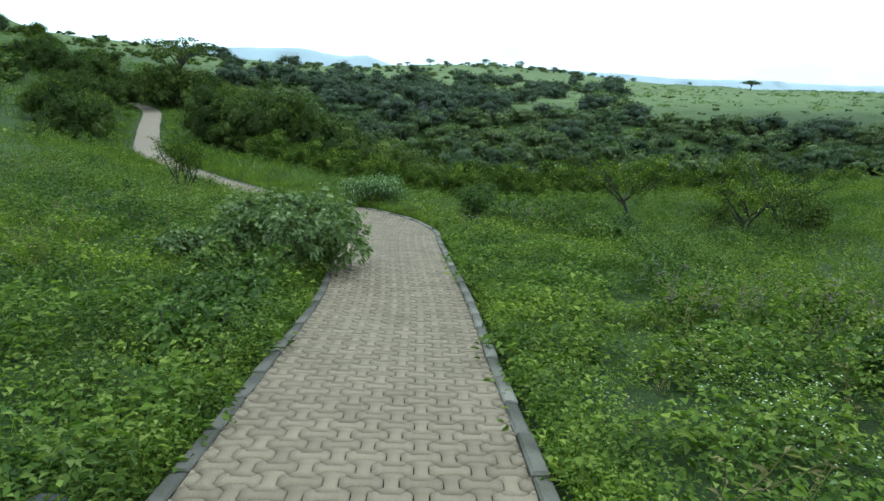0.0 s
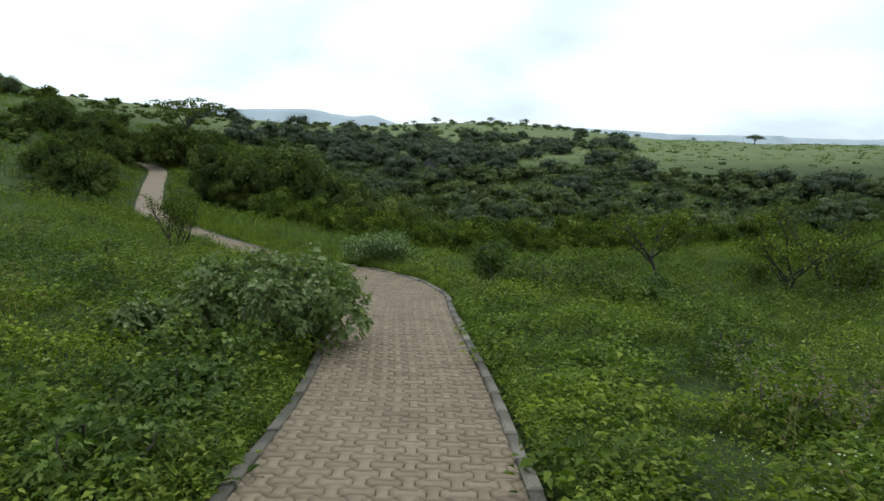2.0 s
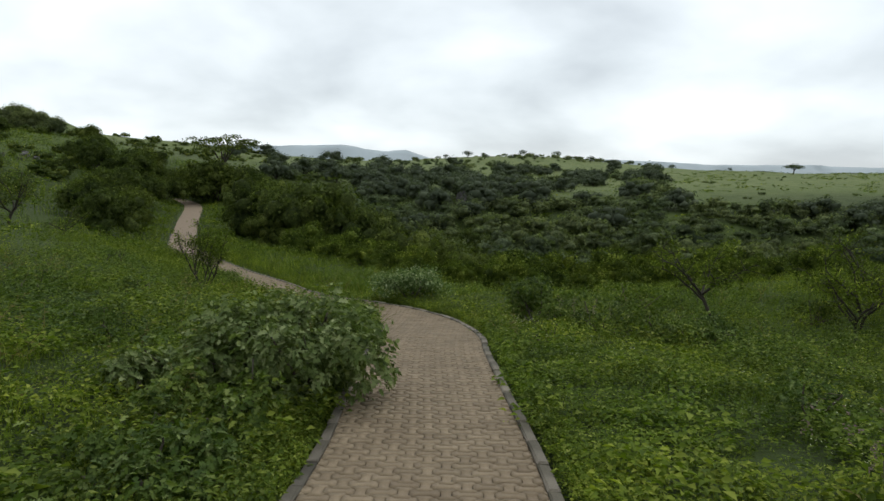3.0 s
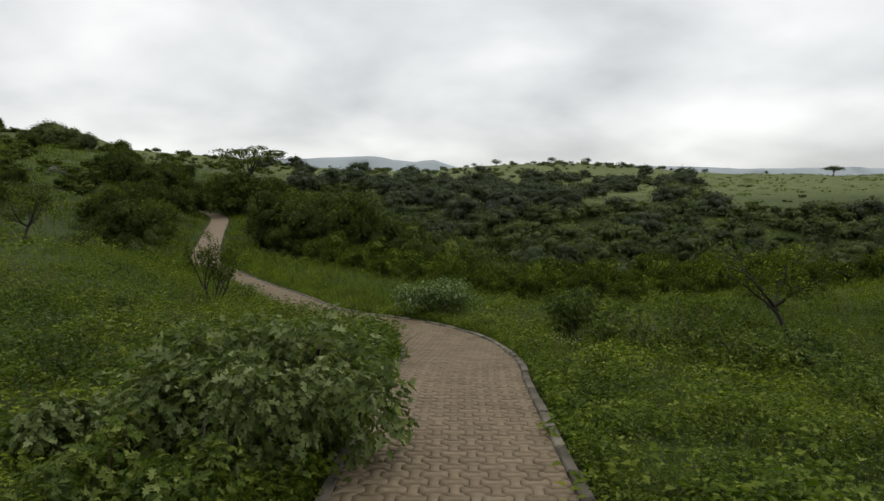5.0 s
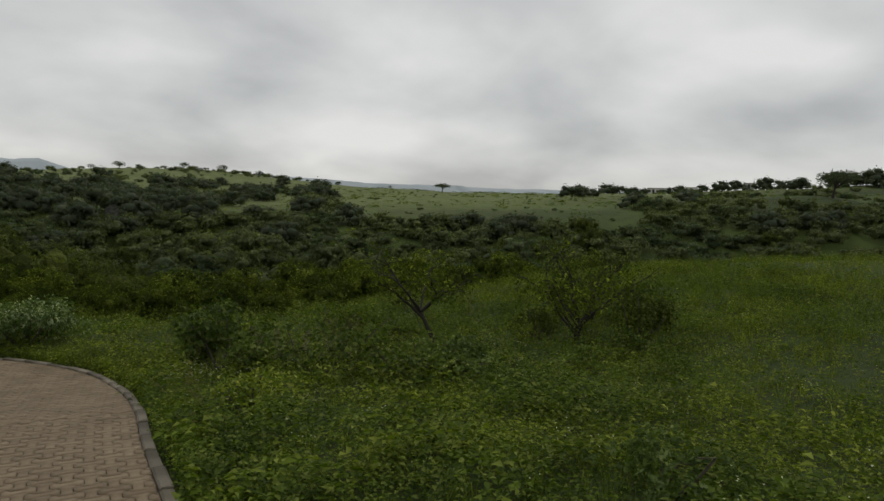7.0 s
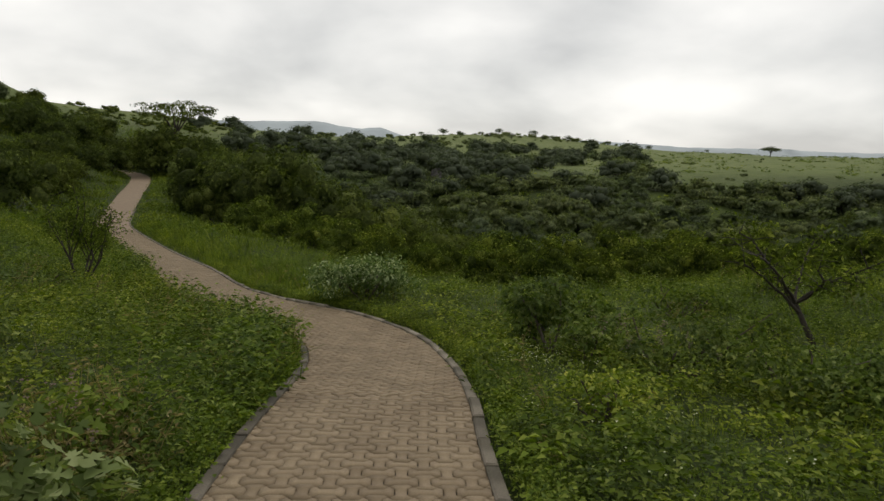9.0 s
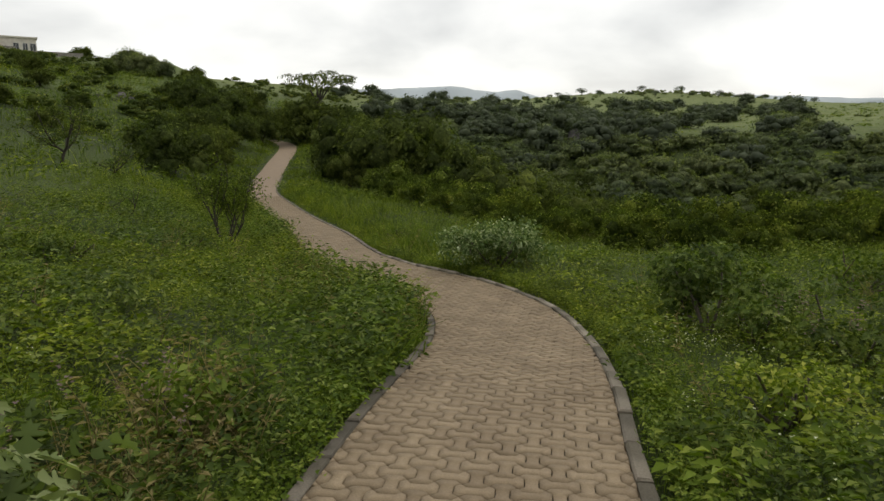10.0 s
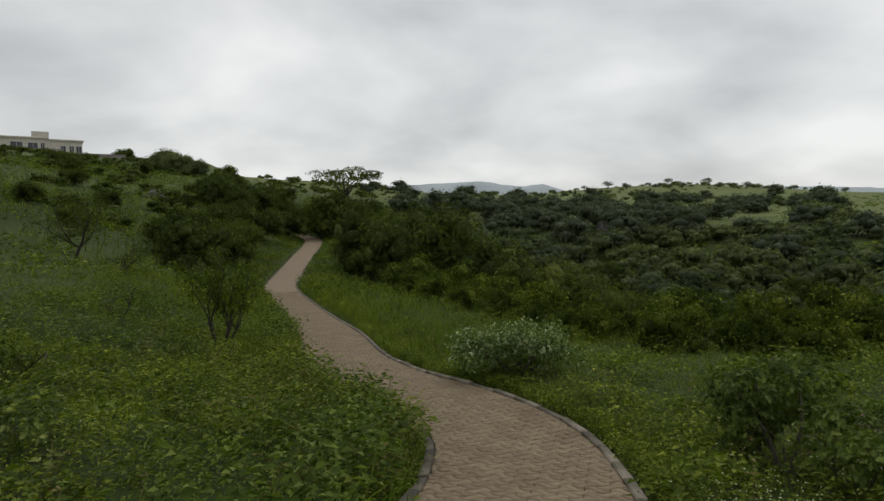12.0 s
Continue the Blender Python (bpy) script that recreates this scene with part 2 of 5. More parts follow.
class Bag:
    """Collects vertices and triangles for one mesh."""

    def __init__(self):
        self.v, self.t, self.n = [], [], 0

    def add(self, v, t):
        self.v.append(np.asarray(v, np.float32).reshape(-1, 3))
        self.t.append(np.asarray(t, np.int64).reshape(-1, 3) + self.n)
        self.n += len(self.v[-1])

    def arrays(self):
        return np.concatenate(self.v), np.concatenate(self.t)

    def mesh(self, name):
        return np_mesh(name, *self.arrays())


def leaf_frame(d, rng, normal, wild):
    """Side and face directions for leaves that point along d; normal says which way they face."""
    n = len(d)
    face = np.array([0, 0, 1.0]) if normal is None else normal
    side = unit(np.cross(d, face) + rng.normal(0, wild, (n, 3)))
    return side, unit(np.cross(side, d))


def across(normal, rng):
    """Random directions at right angles to the normals, drooping a little."""
    d = rng.normal(0, 1, normal.shape) - np.array([0, 0, 0.7])
    return unit(d - normal * (d * normal).sum(1, keepdims=True) + normal * 0.25)


def leaves(bag, p, d, length, width, rng, fold=0.25, droop=0.15, normal=None, oval=False):
    """One folded leaf at each of the points p, pointing along d."""
    n = len(p)
    d = unit(d)
    length, width = np.broadcast_to(length, n)[:, None], np.broadcast_to(width, n)[:, None]
    side, up = leaf_frame(d, rng, normal, 0.35)
    down = np.array([0, 0, 1.0])
    if oval:
        low, high = p + d * length * 0.28, p + d * length * 0.66 - down * length * droop * 0.35
        v = np.stack([p, low + side * width * 0.46 + up * width * fold, high + side * width * 0.40 + up * width * fold, p + d * length - down * length * droop,
                      high - side * width * 0.40 + up * width * fold, low - side * width * 0.46 + up * width * fold], 1)
        bag.add(v, np.arange(n)[:, None, None] * 6 + np.array([[0, 1, 2], [0, 2, 3], [0, 3, 4], [0, 4, 5]])[None])
        return
    mid = p + d * length * 0.45
    v = np.stack([p, mid + side * width / 2 + up * width * fold, p + d * length - down * length * droop, mid - side * width / 2 + up * width * fold], 1)
    base = np.arange(n)[:, None, None] * 4
    bag.add(v, (base + np.array([[0, 1, 2], [0, 2, 3]])[None]))


LOBE = np.array([[0, 0], [0.17, 0.03], [0.38, 0.20], [0.20, 0.31], [0.46, 0.52], [0.19, 0.58], [0.25, 0.80], [0.08, 0.80], [0, 1.0]])


def lobed_leaves(bag, p, d, length, rng, broad=0.85, droop=0.3, normal=None):
    """Large leaves with a lobed outline, cupped along the midrib."""
    n = len(p)
    d = unit(d)
    side, up = leaf_frame(d, rng, normal, 0.25)
    length = np.broadcast_to(length, n)[:, None, None]
    outline = np.concatenate([LOBE, LOBE[-2:0:-1] * [-1, 1]])
    u, w = outline[:, 0] * broad, outline[:, 1]
    ring = (p[:, None] + length * (d[:, None] * w[:, None] + side[:, None] * u[:, None] + up[:, None] * (np.abs(u) * 0.3)[:, None])
            - length * np.array([0, 0, 1.0]) * (droop * w**2)[:, None])
    mid = p[:, None] + length * d[:, None] * 0.5 - length * np.array([0, 0, 1.0]) * droop * 0.25
    v = np.concatenate([ring, mid], 1)
    k = len(outline)
    fan = np.array([[i, (i + 1) % k, k] for i in range(k)])
    bag.add(v, np.arange(n)[:, None, None] * (k + 1) + fan[None])


def blades(bag, p, lean, height, width, rng):
    """Bent grass blades: five points, three triangles each."""
    n = len(p)
    height, width = np.broadcast_to(height, n)[:, None], np.broadcast_to(width, n)[:, None]
    ang = rng.uniform(0, 2 * np.pi, n)
    side = np.stack([np.cos(ang), np.sin(ang), 0 * ang], 1)
    out = np.concatenate([lean, np.zeros((n, 1))], 1)
    up = np.array([0, 0, 1.0])
    m = p + (up * 0.62 + out * 0.35) * height
    tip = p + (up * 0.92 + out * 1.05) * height
    v = np.stack([p - side * width / 2, p + side * width / 2, m - side * width * 0.4, m + side * width * 0.4, tip], 1)
    bag.add(v, np.arange(n)[:, None, None] * 5 + np.array([[0, 1, 3], [0, 3, 2], [2, 3, 4]])[None])


def tube(bag, line, r0, r1, sides=6):
    line = np.asarray(line, float)
    n = len(line)
    tang = unit(np.gradient(line, axis=0))
    ref = np.array([0.37, 0.92, 0.11])
    a = unit(np.cross(tang, ref))
    b = np.cross(tang, a)
    r = np.linspace(r0, r1, n)[:, None, None]
    ang = np.linspace(0, 2 * np.pi, sides, endpoint=False)
    v = line[:, None] + r * (a[:, None] * np.cos(ang)[None, :, None] + b[:, None] * np.sin(ang)[None, :, None])
    i, j = np.meshgrid(np.arange(n - 1), np.arange(sides), indexing="ij")
    q = np.stack([i * sides + j, i * sides + (j + 1) % sides, (i + 1) * sides + (j + 1) % sides, (i + 1) * sides + j], -1).reshape(-1, 4)
    bag.add(v, np.concatenate([q[:, [0, 1, 2]], q[:, [0, 2, 3]]]))


def wander(start, way, length, steps, bend, rng):
    """A crooked line from start, for limbs and stems."""
    pts, d = [np.array(start, float)], unit(np.array(way, float))
    for _ in range(steps):
        d = unit(d + rng.normal(0, bend, 3))
        pts.append(pts[-1] + d * length / steps)
    return np.array(pts), d


# ---- the lie of the land ----
# Middle line of the walkway: x, y, z.
LINE = [(-1.9, -14, 1.8), (-1.27, -5, 0.66), (-0.86, 1, -0.13), (-0.27, 7.5, -0.99), (-0.04, 10, -1.30), (0.05, 12.2, -1.45), (0.15, 14.2, -1.61),
        (0.25, 15.4, -1.73), (0.30, 17.2, -2.01), (0.04, 19.0, -2.22), (-0.80, 20.5, -2.33), (-1.88, 21.8, -2.44), (-3.3, 24.5, -2.73), (-5.1, 29.0, -3.10),
        (-7.9, 34.6, -3.42), (-12.4, 43.6, -3.60), (-14.2, 49, -3.55), (-17, 59, -3.15), (-20.9, 73, -2.35), (-26, 81, -2.0), (-36, 88, -1.4)]
HALF = 0.78


def smooth_line(points, step=0.1):
    p = np.array(points, float)
    out = []
    for i in range(len(p) - 1):
        a, b, c, d = p[max(i - 1, 0)], p[i], p[i + 1], p[min(i + 2, len(p) - 1)]
        n = max(2, int(np.linalg.norm(c - b) / step))
        m1, m2 = (c - a) / 2, (d - b) / 2
        span = np.linalg.norm(c - b)
        if np.linalg.norm(m1) > span:
            m1 *= span / np.linalg.norm(m1)
        if np.linalg.norm(m2) > span:
            m2 *= span / np.linalg.norm(m2)
        u = np.linspace(0, 1, n, endpoint=False)[:, None]
        out.append((2 * u**3 - 3 * u**2 + 1) * b + (u**3 - 2 * u**2 + u) * m1 + (-2 * u**3 + 3 * u**2) * c + (u**3 - u**2) * m2)
    return np.concatenate(out + [p[-1:]])


WALK = smooth_line(LINE)
WALK_T = unit(np.gradient(WALK[:, :2], axis=0))
WALK_N = np.stack([WALK_T[:, 1], -WALK_T[:, 0]], 1)  # to the right
WALK_S = np.concatenate([[0], np.cumsum(np.linalg.norm(np.diff(WALK, axis=0), axis=1))])


def beside(x, y):
    """Index of the nearest point of the walkway and the signed distance from it, right positive."""
    x, y = np.ravel(x), np.ravel(y)
    idx, off = np.empty(len(x), int), np.empty(len(x))
    for k in range(0, len(x), 4000):
        dx, dy = x[k:k + 4000, None] - WALK[None, ::2, 0], y[k:k + 4000, None] - WALK[None, ::2, 1]
        d2 = dx**2 + dy**2
        i = d2.argmin(1)
        r = np.arange(len(i))
        idx[k:k + 4000] = i * 2
        s = dx[r, i] * WALK_N[i * 2, 0] + dy[r, i] * WALK_N[i * 2, 1]
        off[k:k + 4000] = np.sqrt(d2[r, i]) * np.where(s < 0, -1, 1)
    return idx, off


HILL = [(-6, 0, 0.7), (-9, 12, -0.6), (-25, 0, 3), (-40, 30, 4), (-6, 24.4, -2.1), (-17, 35, -1.6), (-31.5, 63, 1.6), (-16, 40, -1.7), (-19, 50, -2.0),
        (-55, 107, 6.2), (-120, 60, 14), (-30, 100, 2), (-18, 76, -1.6),
        (-200, -60, 16), (-300, 0, 16), (0, -60, 6), (-300, 320, 16), (-150, 300, 6)]
SHELF = [(6, 18, -2.1), (4, 8, -1.1), (8, 0, -0.1), (15, 10, -1.3), (9, 16, -1.9), (12.3, 25.7, -2.35), (19.5, 25, -1.95), (25, 24, -1.8), (4, 30, -3.5), (7.5, 29.5, -3.6),
         (30, 10, -1.2), (35, 22, -2.2), (48, 18, -4), (-1, 38, -4.1), (-8, 46, -4.0)]
GORGE = [(1, 47, -8.5), (14, 64, -16), (32, 50, -14), (60, 44, -14), (100, 32, -12), (-6, 62, -7), (14, 88, -8), (-4, 104, -4), (200, -50, -10), (12, 40, -9),
         (50, 62, -13)]
PLATEAU = [(12, 106, -2.2), (0, 124, -0.6), (12, 139, -0.8), (12, 179, 1.0), (30, 187, 1.6), (50, 100, -3.5), (85, 92, -1.5), (98, 62, -1.2), (105, 104, 0.6), (82, 140, 0.6),
           (75, 200, 2.0)]
BEYOND = [(-40, 300, 2), (376, 345, 12), (150, 450, 7), (0, 600, 7), (300, 600, 10), (900, 900, 12), (-700, 900, 10), (0, 1500, 10), (900, -300, 5), (-900, -500, 18)]
# bearing in degrees, distance and rise in degrees of the brows, from the walkway
BROWS = [(-42, 150, 4.8), (-37.7, 168, 4.6), (-35, 150, 4.0), (-31, 146, 4.0), (-27.6, 140, 4.1), (-24.6, 142, 2.8), (-20.4, 150, 2.65), (-16, 160, 2.4), (-12, 200, 1.7), (-8, 280, 1.4),
         (-37.7, 110, 3.9), (-29, 100, 3.0)]
FAR_BROWS = [(2.6, 330, 1.85), (9, 340, 2.1), (14, 330, 2.05), (18.7, 310, 1.8), (22.8, 285, 1.45), (27.6, 262, 1.35), (32.2, 255, 1.2), (36, 250, 1.22),
         (40, 245, 1.18), (32, 170, 0.45), (22, 170, 0.35), (40, 170, 0.6), (45, 250, 1.25), (51, 250, 1.5), (55, 260, 1.8), (61, 260, 2.0), (66, 250, 2.4), (50, 160, 0.9), (62.5, 140, 1.5), (56, 180, 1.3),
         (32, 330, 0.9), (38, 330, 0.9), (25, 350, 1.0)]
CREST = [(0.2 + r_ * math.sin(radians(b_)), 10 + r_ * math.cos(radians(b_)), 0.27 + r_ * math.tan(radians(e_))) for b_, r_, e_ in BROWS + FAR_BROWS]
CTRL = np.array(HILL + SHELF + GORGE + PLATEAU + CREST + BEYOND, float)


def kernel(a, b):
    return np.sqrt(((a[:, None] - b[None]) ** 2).sum(-1) + 16.0)


CTRL_W = np.linalg.solve(kernel(CTRL[:, :2], CTRL[:, :2]) + 0.3 * np.eye(len(CTRL)), CTRL[:, 2] - 2.0)


def rough(x, y, scale, seed):
    """Cheap smooth relief from a few crossed waves."""
    r = np.random.default_rng(seed)
    out = np.zeros_like(x)
    for k in range(5):
        a, ph = r.uniform(0, np.pi), r.uniform(0, 6.28, 2)
        f = scale * 1.7**k
        out += 0.6**k * np.sin(f * (x * np.cos(a) + y * np.sin(a)) + ph[0]) * np.sin(f * 0.83 * (y * np.cos(a) - x * np.sin(a)) + ph[1])
    return out


def land(x, y):
    """Height of the ground."""
    shape = np.shape(x)
    x, y = np.ravel(np.asarray(x, float)), np.ravel(np.asarray(y, float))
    z = np.empty(len(x))
    for k in range(0, len(x), 20000):
        z[k:k + 20000] = kernel(np.stack([x[k:k + 20000], y[k:k + 20000]], 1), CTRL[:, :2]) @ CTRL_W + 2.0
    far = np.clip((np.hypot(x, y - 15) - 40) / 200, 0, 1)
    z += far * 0.45 * rough(x, y, 0.02, 3) + np.clip(far, 0.02, 1) * 0.3 * rough(x, y, 0.11, 4)
    z = np.where(np.hypot(x, y) > 1800, 10, z)
    i, off = beside(x, y)
    d = np.abs(off)
    base = WALK[i, 2] + np.where(off < 0, 0.10 * np.clip(d - 1.2, 0, 6), -0.0 * d)
    w = np.clip(1 - (d - 1.1) / 5.0, 0, 1)
    w = w * w * (3 - 2 * w)
    z = z * (1 - w) + base * w
    z += 0.05 * np.clip((d - 1.0) / 1.5, 0, 1) * rough(x, y, 1.3, 6)
    z -= 0.10 * np.clip((1.02 - d) / 0.1, 0, 1) + 0.03 * np.clip((1.3 - d) / 0.3, 0, 1)
    return z.reshape(shape)


def land_at(x, y):
    return float(land(np.array([x]), np.array([y]))[0])


def axis(lo, hi, n, near, centre):
    """Grid lines that lie close together near the centre and far apart beyond."""
    a, b = np.arcsinh((lo - centre) / near), np.arcsinh((hi - centre) / near)
    return centre + near * np.sinh(np.linspace(a, b, n))


gx, gy = axis(-3500, 3500, 270, 7.0, 0.0), axis(-2500, 4000, 300, 11.0, 13.0)
GX, GY = np.meshgrid(gx, gy)
GZ = land(GX, GY)
nx, ny = len(gx), len(gy)
I, J = np.meshgrid(np.arange(ny - 1), np.arange(nx - 1), indexing="ij")
quads = np.stack([I * nx + J, I * nx + J + 1, (I + 1) * nx + J + 1, (I + 1) * nx + J], -1).reshape(-1, 4)
ground = part("ground", smooth(np_mesh("ground", np.stack([GX, GY, GZ], -1).reshape(-1, 3), quads)), GROUND)
tagged(ground, "green meadow hillside falling to a wooded gorge", "ground", kind="structure")


def strip(name, offsets, s0, s1, mat, step=2):
    """A band along the walkway; offsets are pairs of sideways distance and height."""
    k = np.arange(np.searchsorted(WALK_S, s0), np.searchsorted(WALK_S, s1), step)
    rows = [np.concatenate([WALK[k, :2] + WALK_N[k] * o, (WALK[k, 2] + h)[:, None]], 1) for o, h in offsets]
    v = np.stack(rows, 1)
    m, n = len(rows), len(k)
    a, b = np.meshgrid(np.arange(n - 1), np.arange(m - 1), indexing="ij")
    q = np.stack([a * m + b, a * m + b + 1, (a + 1) * m + b + 1, (a + 1) * m + b], -1).reshape(-1, 4)
    return part(name, np_mesh(name, v.reshape(-1, 3), q), mat)


# where the laid pavers end and the far paving takes over
S_AT = lambda y: float(np.interp(y, WALK[:, 1], WALK_S))  # noqa: E731
S_END = S_AT(42.0)
walkway = strip("pavement", [(-0.86, -0.019), (0.86, -0.019)], 0, S_END, BED)
tagged(walkway, "walkway bed of dark sand between the kerbs", "walkway", kind="structure")
far_walk = strip("pavement_far", [(-HALF - 0.02, -0.009), (0, -0.006), (HALF + 0.02, -0.009)], S_END - 0.6, WALK_S[-1], FAR_PAVING)
tagged(far_walk, "brown paved walkway winding up the slope", "walkway", kind="structure")
# ---- kerbs ----
KERB_W, KERB_H = 0.086, 0.026


def walk_point(s, off=0.0, up=0.0):
    x, y, z = (np.interp(s, WALK_S, WALK[:, c]) for c in range(3))
    nx_, ny_ = np.interp(s, WALK_S, WALK_N[:, 0]), np.interp(s, WALK_S, WALK_N[:, 1])
    return Vector((x + nx_ * off, y + ny_ * off, z + up))


def kerb_mesh(length, rng):
    bm = bmesh.new()
    box_bm(bm, -KERB_W / 2, -length / 2, -0.14, KERB_W / 2, length / 2, 0.0)
    bmesh.ops.bevel(bm, geom=[e for e in bm.edges if all(v.co.z > -0.01 for v in e.verts)], offset=0.011, segments=1, affect="EDGES")
    for v in bm.verts:
        if v.co.z > -0.05:
            v.co += Vector((rng.uniform(-0.004, 0.004), rng.uniform(-0.004, 0.004), rng.uniform(-0.004, 0.003)))
    return bm_mesh("kerb_stone", bm)


rng = np.random.default_rng(11)
KERB_MESHES = [kerb_mesh(0.478, rng) for _ in range(12)]
for side, side_name in ((-1, "kerb_left"), (1, "kerb_right")):
    kerb = thing(side_name, walk_point(S_AT(8), side * (HALF + 0.06)), "row of weathered grey concrete kerb stones along the walkway", "kerb")
    kerb["kind"] = "structure"
    inv = kerb.matrix_world.inverted()
    s = S_AT(1.0)
    while s < S_AT(52):
        rise = KERB_H if side > 0 else 0.006
        a, b = walk_point(s, side * (HALF + KERB_W / 2), rise), walk_point(s + 0.5, side * (HALF + KERB_W / 2), rise)
        along = b - a
        flat = math.degrees(math.atan2(-along.x, along.y))
        tilt = math.degrees(math.atan2(along.z, math.hypot(along.x, along.y)))
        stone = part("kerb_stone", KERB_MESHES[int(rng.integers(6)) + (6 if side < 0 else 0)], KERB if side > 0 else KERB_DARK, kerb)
        lean = float(rng.normal(0, 1.2))
        stone.matrix_local = inv @ (Matrix.Translation((a + b) / 2 + Vector((0, 0, rng.normal(0, 0.006)))) @ pose(0, 0, 0, tilt, lean, flat)
                                    @ Matrix.Diagonal((1, (along.length) / 0.5, 1, 1)))
        s += 0.5


# ---- scattering ----
def scatter(name, templates, x, y, z, size, mat, rng, tilt=0.15, turn=None):
    """One mesh of many small plants, each a turned and scaled copy of a template."""
    bag = Bag()
    pick = rng.integers(len(templates), size=len(x))
    turn = rng.uniform(0, 2 * np.pi, len(x)) if turn is None else turn
    for k, (v, t) in enumerate(templates):
        m = np.nonzero(pick == k)[0]
        if not len(m):
            continue
        c, s = np.cos(turn[m])[:, None], np.sin(turn[m])[:, None]
        lean = rng.normal(0, tilt, (len(m), 2))
        sc = size[m][:, None]
        px = (v[None, :, 0] * c - v[None, :, 1] * s + v[None, :, 2] * lean[:, :1]) * sc + x[m][:, None]
        py = (v[None, :, 0] * s + v[None, :, 1] * c + v[None, :, 2] * lean[:, 1:]) * sc + y[m][:, None]
        pz = v[None, :, 2] * sc + z[m][:, None]
        bag.add(np.stack([px, py, pz], -1), np.arange(len(m))[:, None, None] * len(v) + t[None])
    return part(name, bag.mesh(name), mat)


def tuft(rng, n=9, height=0.22, spread=0.06, width=0.008):
    bag = Bag()
    p = np.concatenate([rng.normal(0, spread, (n, 2)), np.zeros((n, 1)) - 0.02], 1)
    blades(bag, p, unit(rng.normal(0, 1, (n, 2))) * rng.uniform(0.1, 0.7, (n, 1)), rng.uniform(0.55, 1.1, n) * height, width, rng)
    return bag.arrays()


def herb(rng, n=12, height=0.16, spread=0.10, leaf=0.07, wide=0.6, oval=False):
    bag = Bag()
    a = rng.uniform(0, 2 * np.pi, n)
    r = rng.uniform(0.1, 1, n) * spread
    p = np.stack([r * np.cos(a), r * np.sin(a), rng.uniform(0.15, 1, n) * height], 1)
    a2 = a + rng.normal(0, 0.7, n)
    d = np.stack([np.cos(a2), np.sin(a2), rng.uniform(-0.25, 0.5, n)], 1)
    size = rng.uniform(0.6, 1.2, n) * leaf
    leaves(bag, p, d, size, size * wide, rng, oval=oval)
    return bag.arrays()


def broad_herb(rng, n=7, height=0.28, spread=0.14, leaf=0.14):
    bag = Bag()
    a = rng.uniform(0, 2 * np.pi, n)
    r = rng.uniform(0.1, 1, n) * spread
    p = np.stack([r * np.cos(a), r * np.sin(a), rng.uniform(0.3, 1, n) * height], 1)
    d = np.stack([np.cos(a), np.sin(a), rng.uniform(-0.2, 0.45, n)], 1)
    lobed_leaves(bag, p, d, rng.uniform(0.6, 1.15, n) * leaf, rng)
    return bag.arrays()


def stalk(rng, height=0.5, n=9):
    bag = Bag()
    k = 3
    for _ in range(k):
        line, _d = wander((*rng.normal(0, 0.03, 2), 0), (*rng.normal(0, 0.25, 2), 1), height * rng.uniform(0.6, 1), 4, 0.12, rng)
        tube(bag, line, 0.004, 0.002, 3)
        i = rng.integers(1, len(line), n)
        a = rng.uniform(0, 2 * np.pi, n)
        leaves(bag, line[i], np.stack([np.cos(a), np.sin(a), 0.3 + 0 * a], 1), 0.06, 0.014, rng)
    return bag.arrays()


def floret(rng, n=9, spread=0.10, height=0.3, size=0.011):
    bag = Bag()
    p = np.concatenate([rng.normal(0, spread, (n, 2)), rng.uniform(0.6, 1, (n, 1)) * height], 1)
    a = rng.uniform(0, 2 * np.pi, n)
    for turn in (0, 1.6):
        leaves(bag, p, np.stack([np.cos(a + turn), np.sin(a + turn), 0.5 + 0 * a], 1), size, size, rng, droop=0)
    return bag.arrays()


def spots(rng, n, x0, x1, y0, y1, keep):
    """Random places in a rectangle, kept by a chance between 0 and 1."""
    x, y = rng.uniform(x0, x1, n), rng.uniform(y0, y1, n)
    ok = rng.uniform(size=n) < keep(x, y)
    return x[ok], y[ok]


def near_line(x, y):
    _, off = beside(x, y)
    return np.abs(off), off


rng = np.random.default_rng(21)


def open_view(x, y):
    """The stretch of meadow that lies open to the walk."""
    x = x + 0.5 * rough(x, y, 1.1, 45)
    return (y > 4.6 + 0.5 * rough(x, y, 1.4, 46)) & (x > -0.95 * (y - 2.5) - 0.5) & (x < np.maximum(0.75 * (y - 2.5) + 0.5, 2.2 * (y - 8.0)))


def meadow_chance(x, y):
    d, off = near_line(x, y)
    c = np.where(d < 4.5, 1.0, np.clip(4.5 / np.maximum(d, 0.1), 0.34, 1)) * np.clip(1.25 - (y - 5) / 45, 0.3, 1) * np.where(y < 3.5, 0.5, 1)
    return np.where((d < 0.99) | ~open_view(x, y), 0, c)


def broad_chance(x, y):
    d, off = near_line(x, y)
    patchy = np.clip(rough(x, y, 0.75, 31) * 1.3 + np.where(off < 0, 0.55, 0.1), 0, 1) * np.where(off < 0, 1, 0.8)
    return meadow_chance(x, y) * patchy * (d > 1.2) * np.where(y < 12, 0.15, 1)


def lush(x, y):
    """How tall the growth stands: waist-low by the kerbs, rank in patches."""
    d, off = near_line(x, y)
    return np.clip(0.95 + 0.6 * rough(x, y, 0.55, 33) + 0.35 * rough(x, y, 1.6, 34), 0.5, 1.8) * np.clip(0.65 + (d - 1.0) * 0.4, 0.65, 1.1)


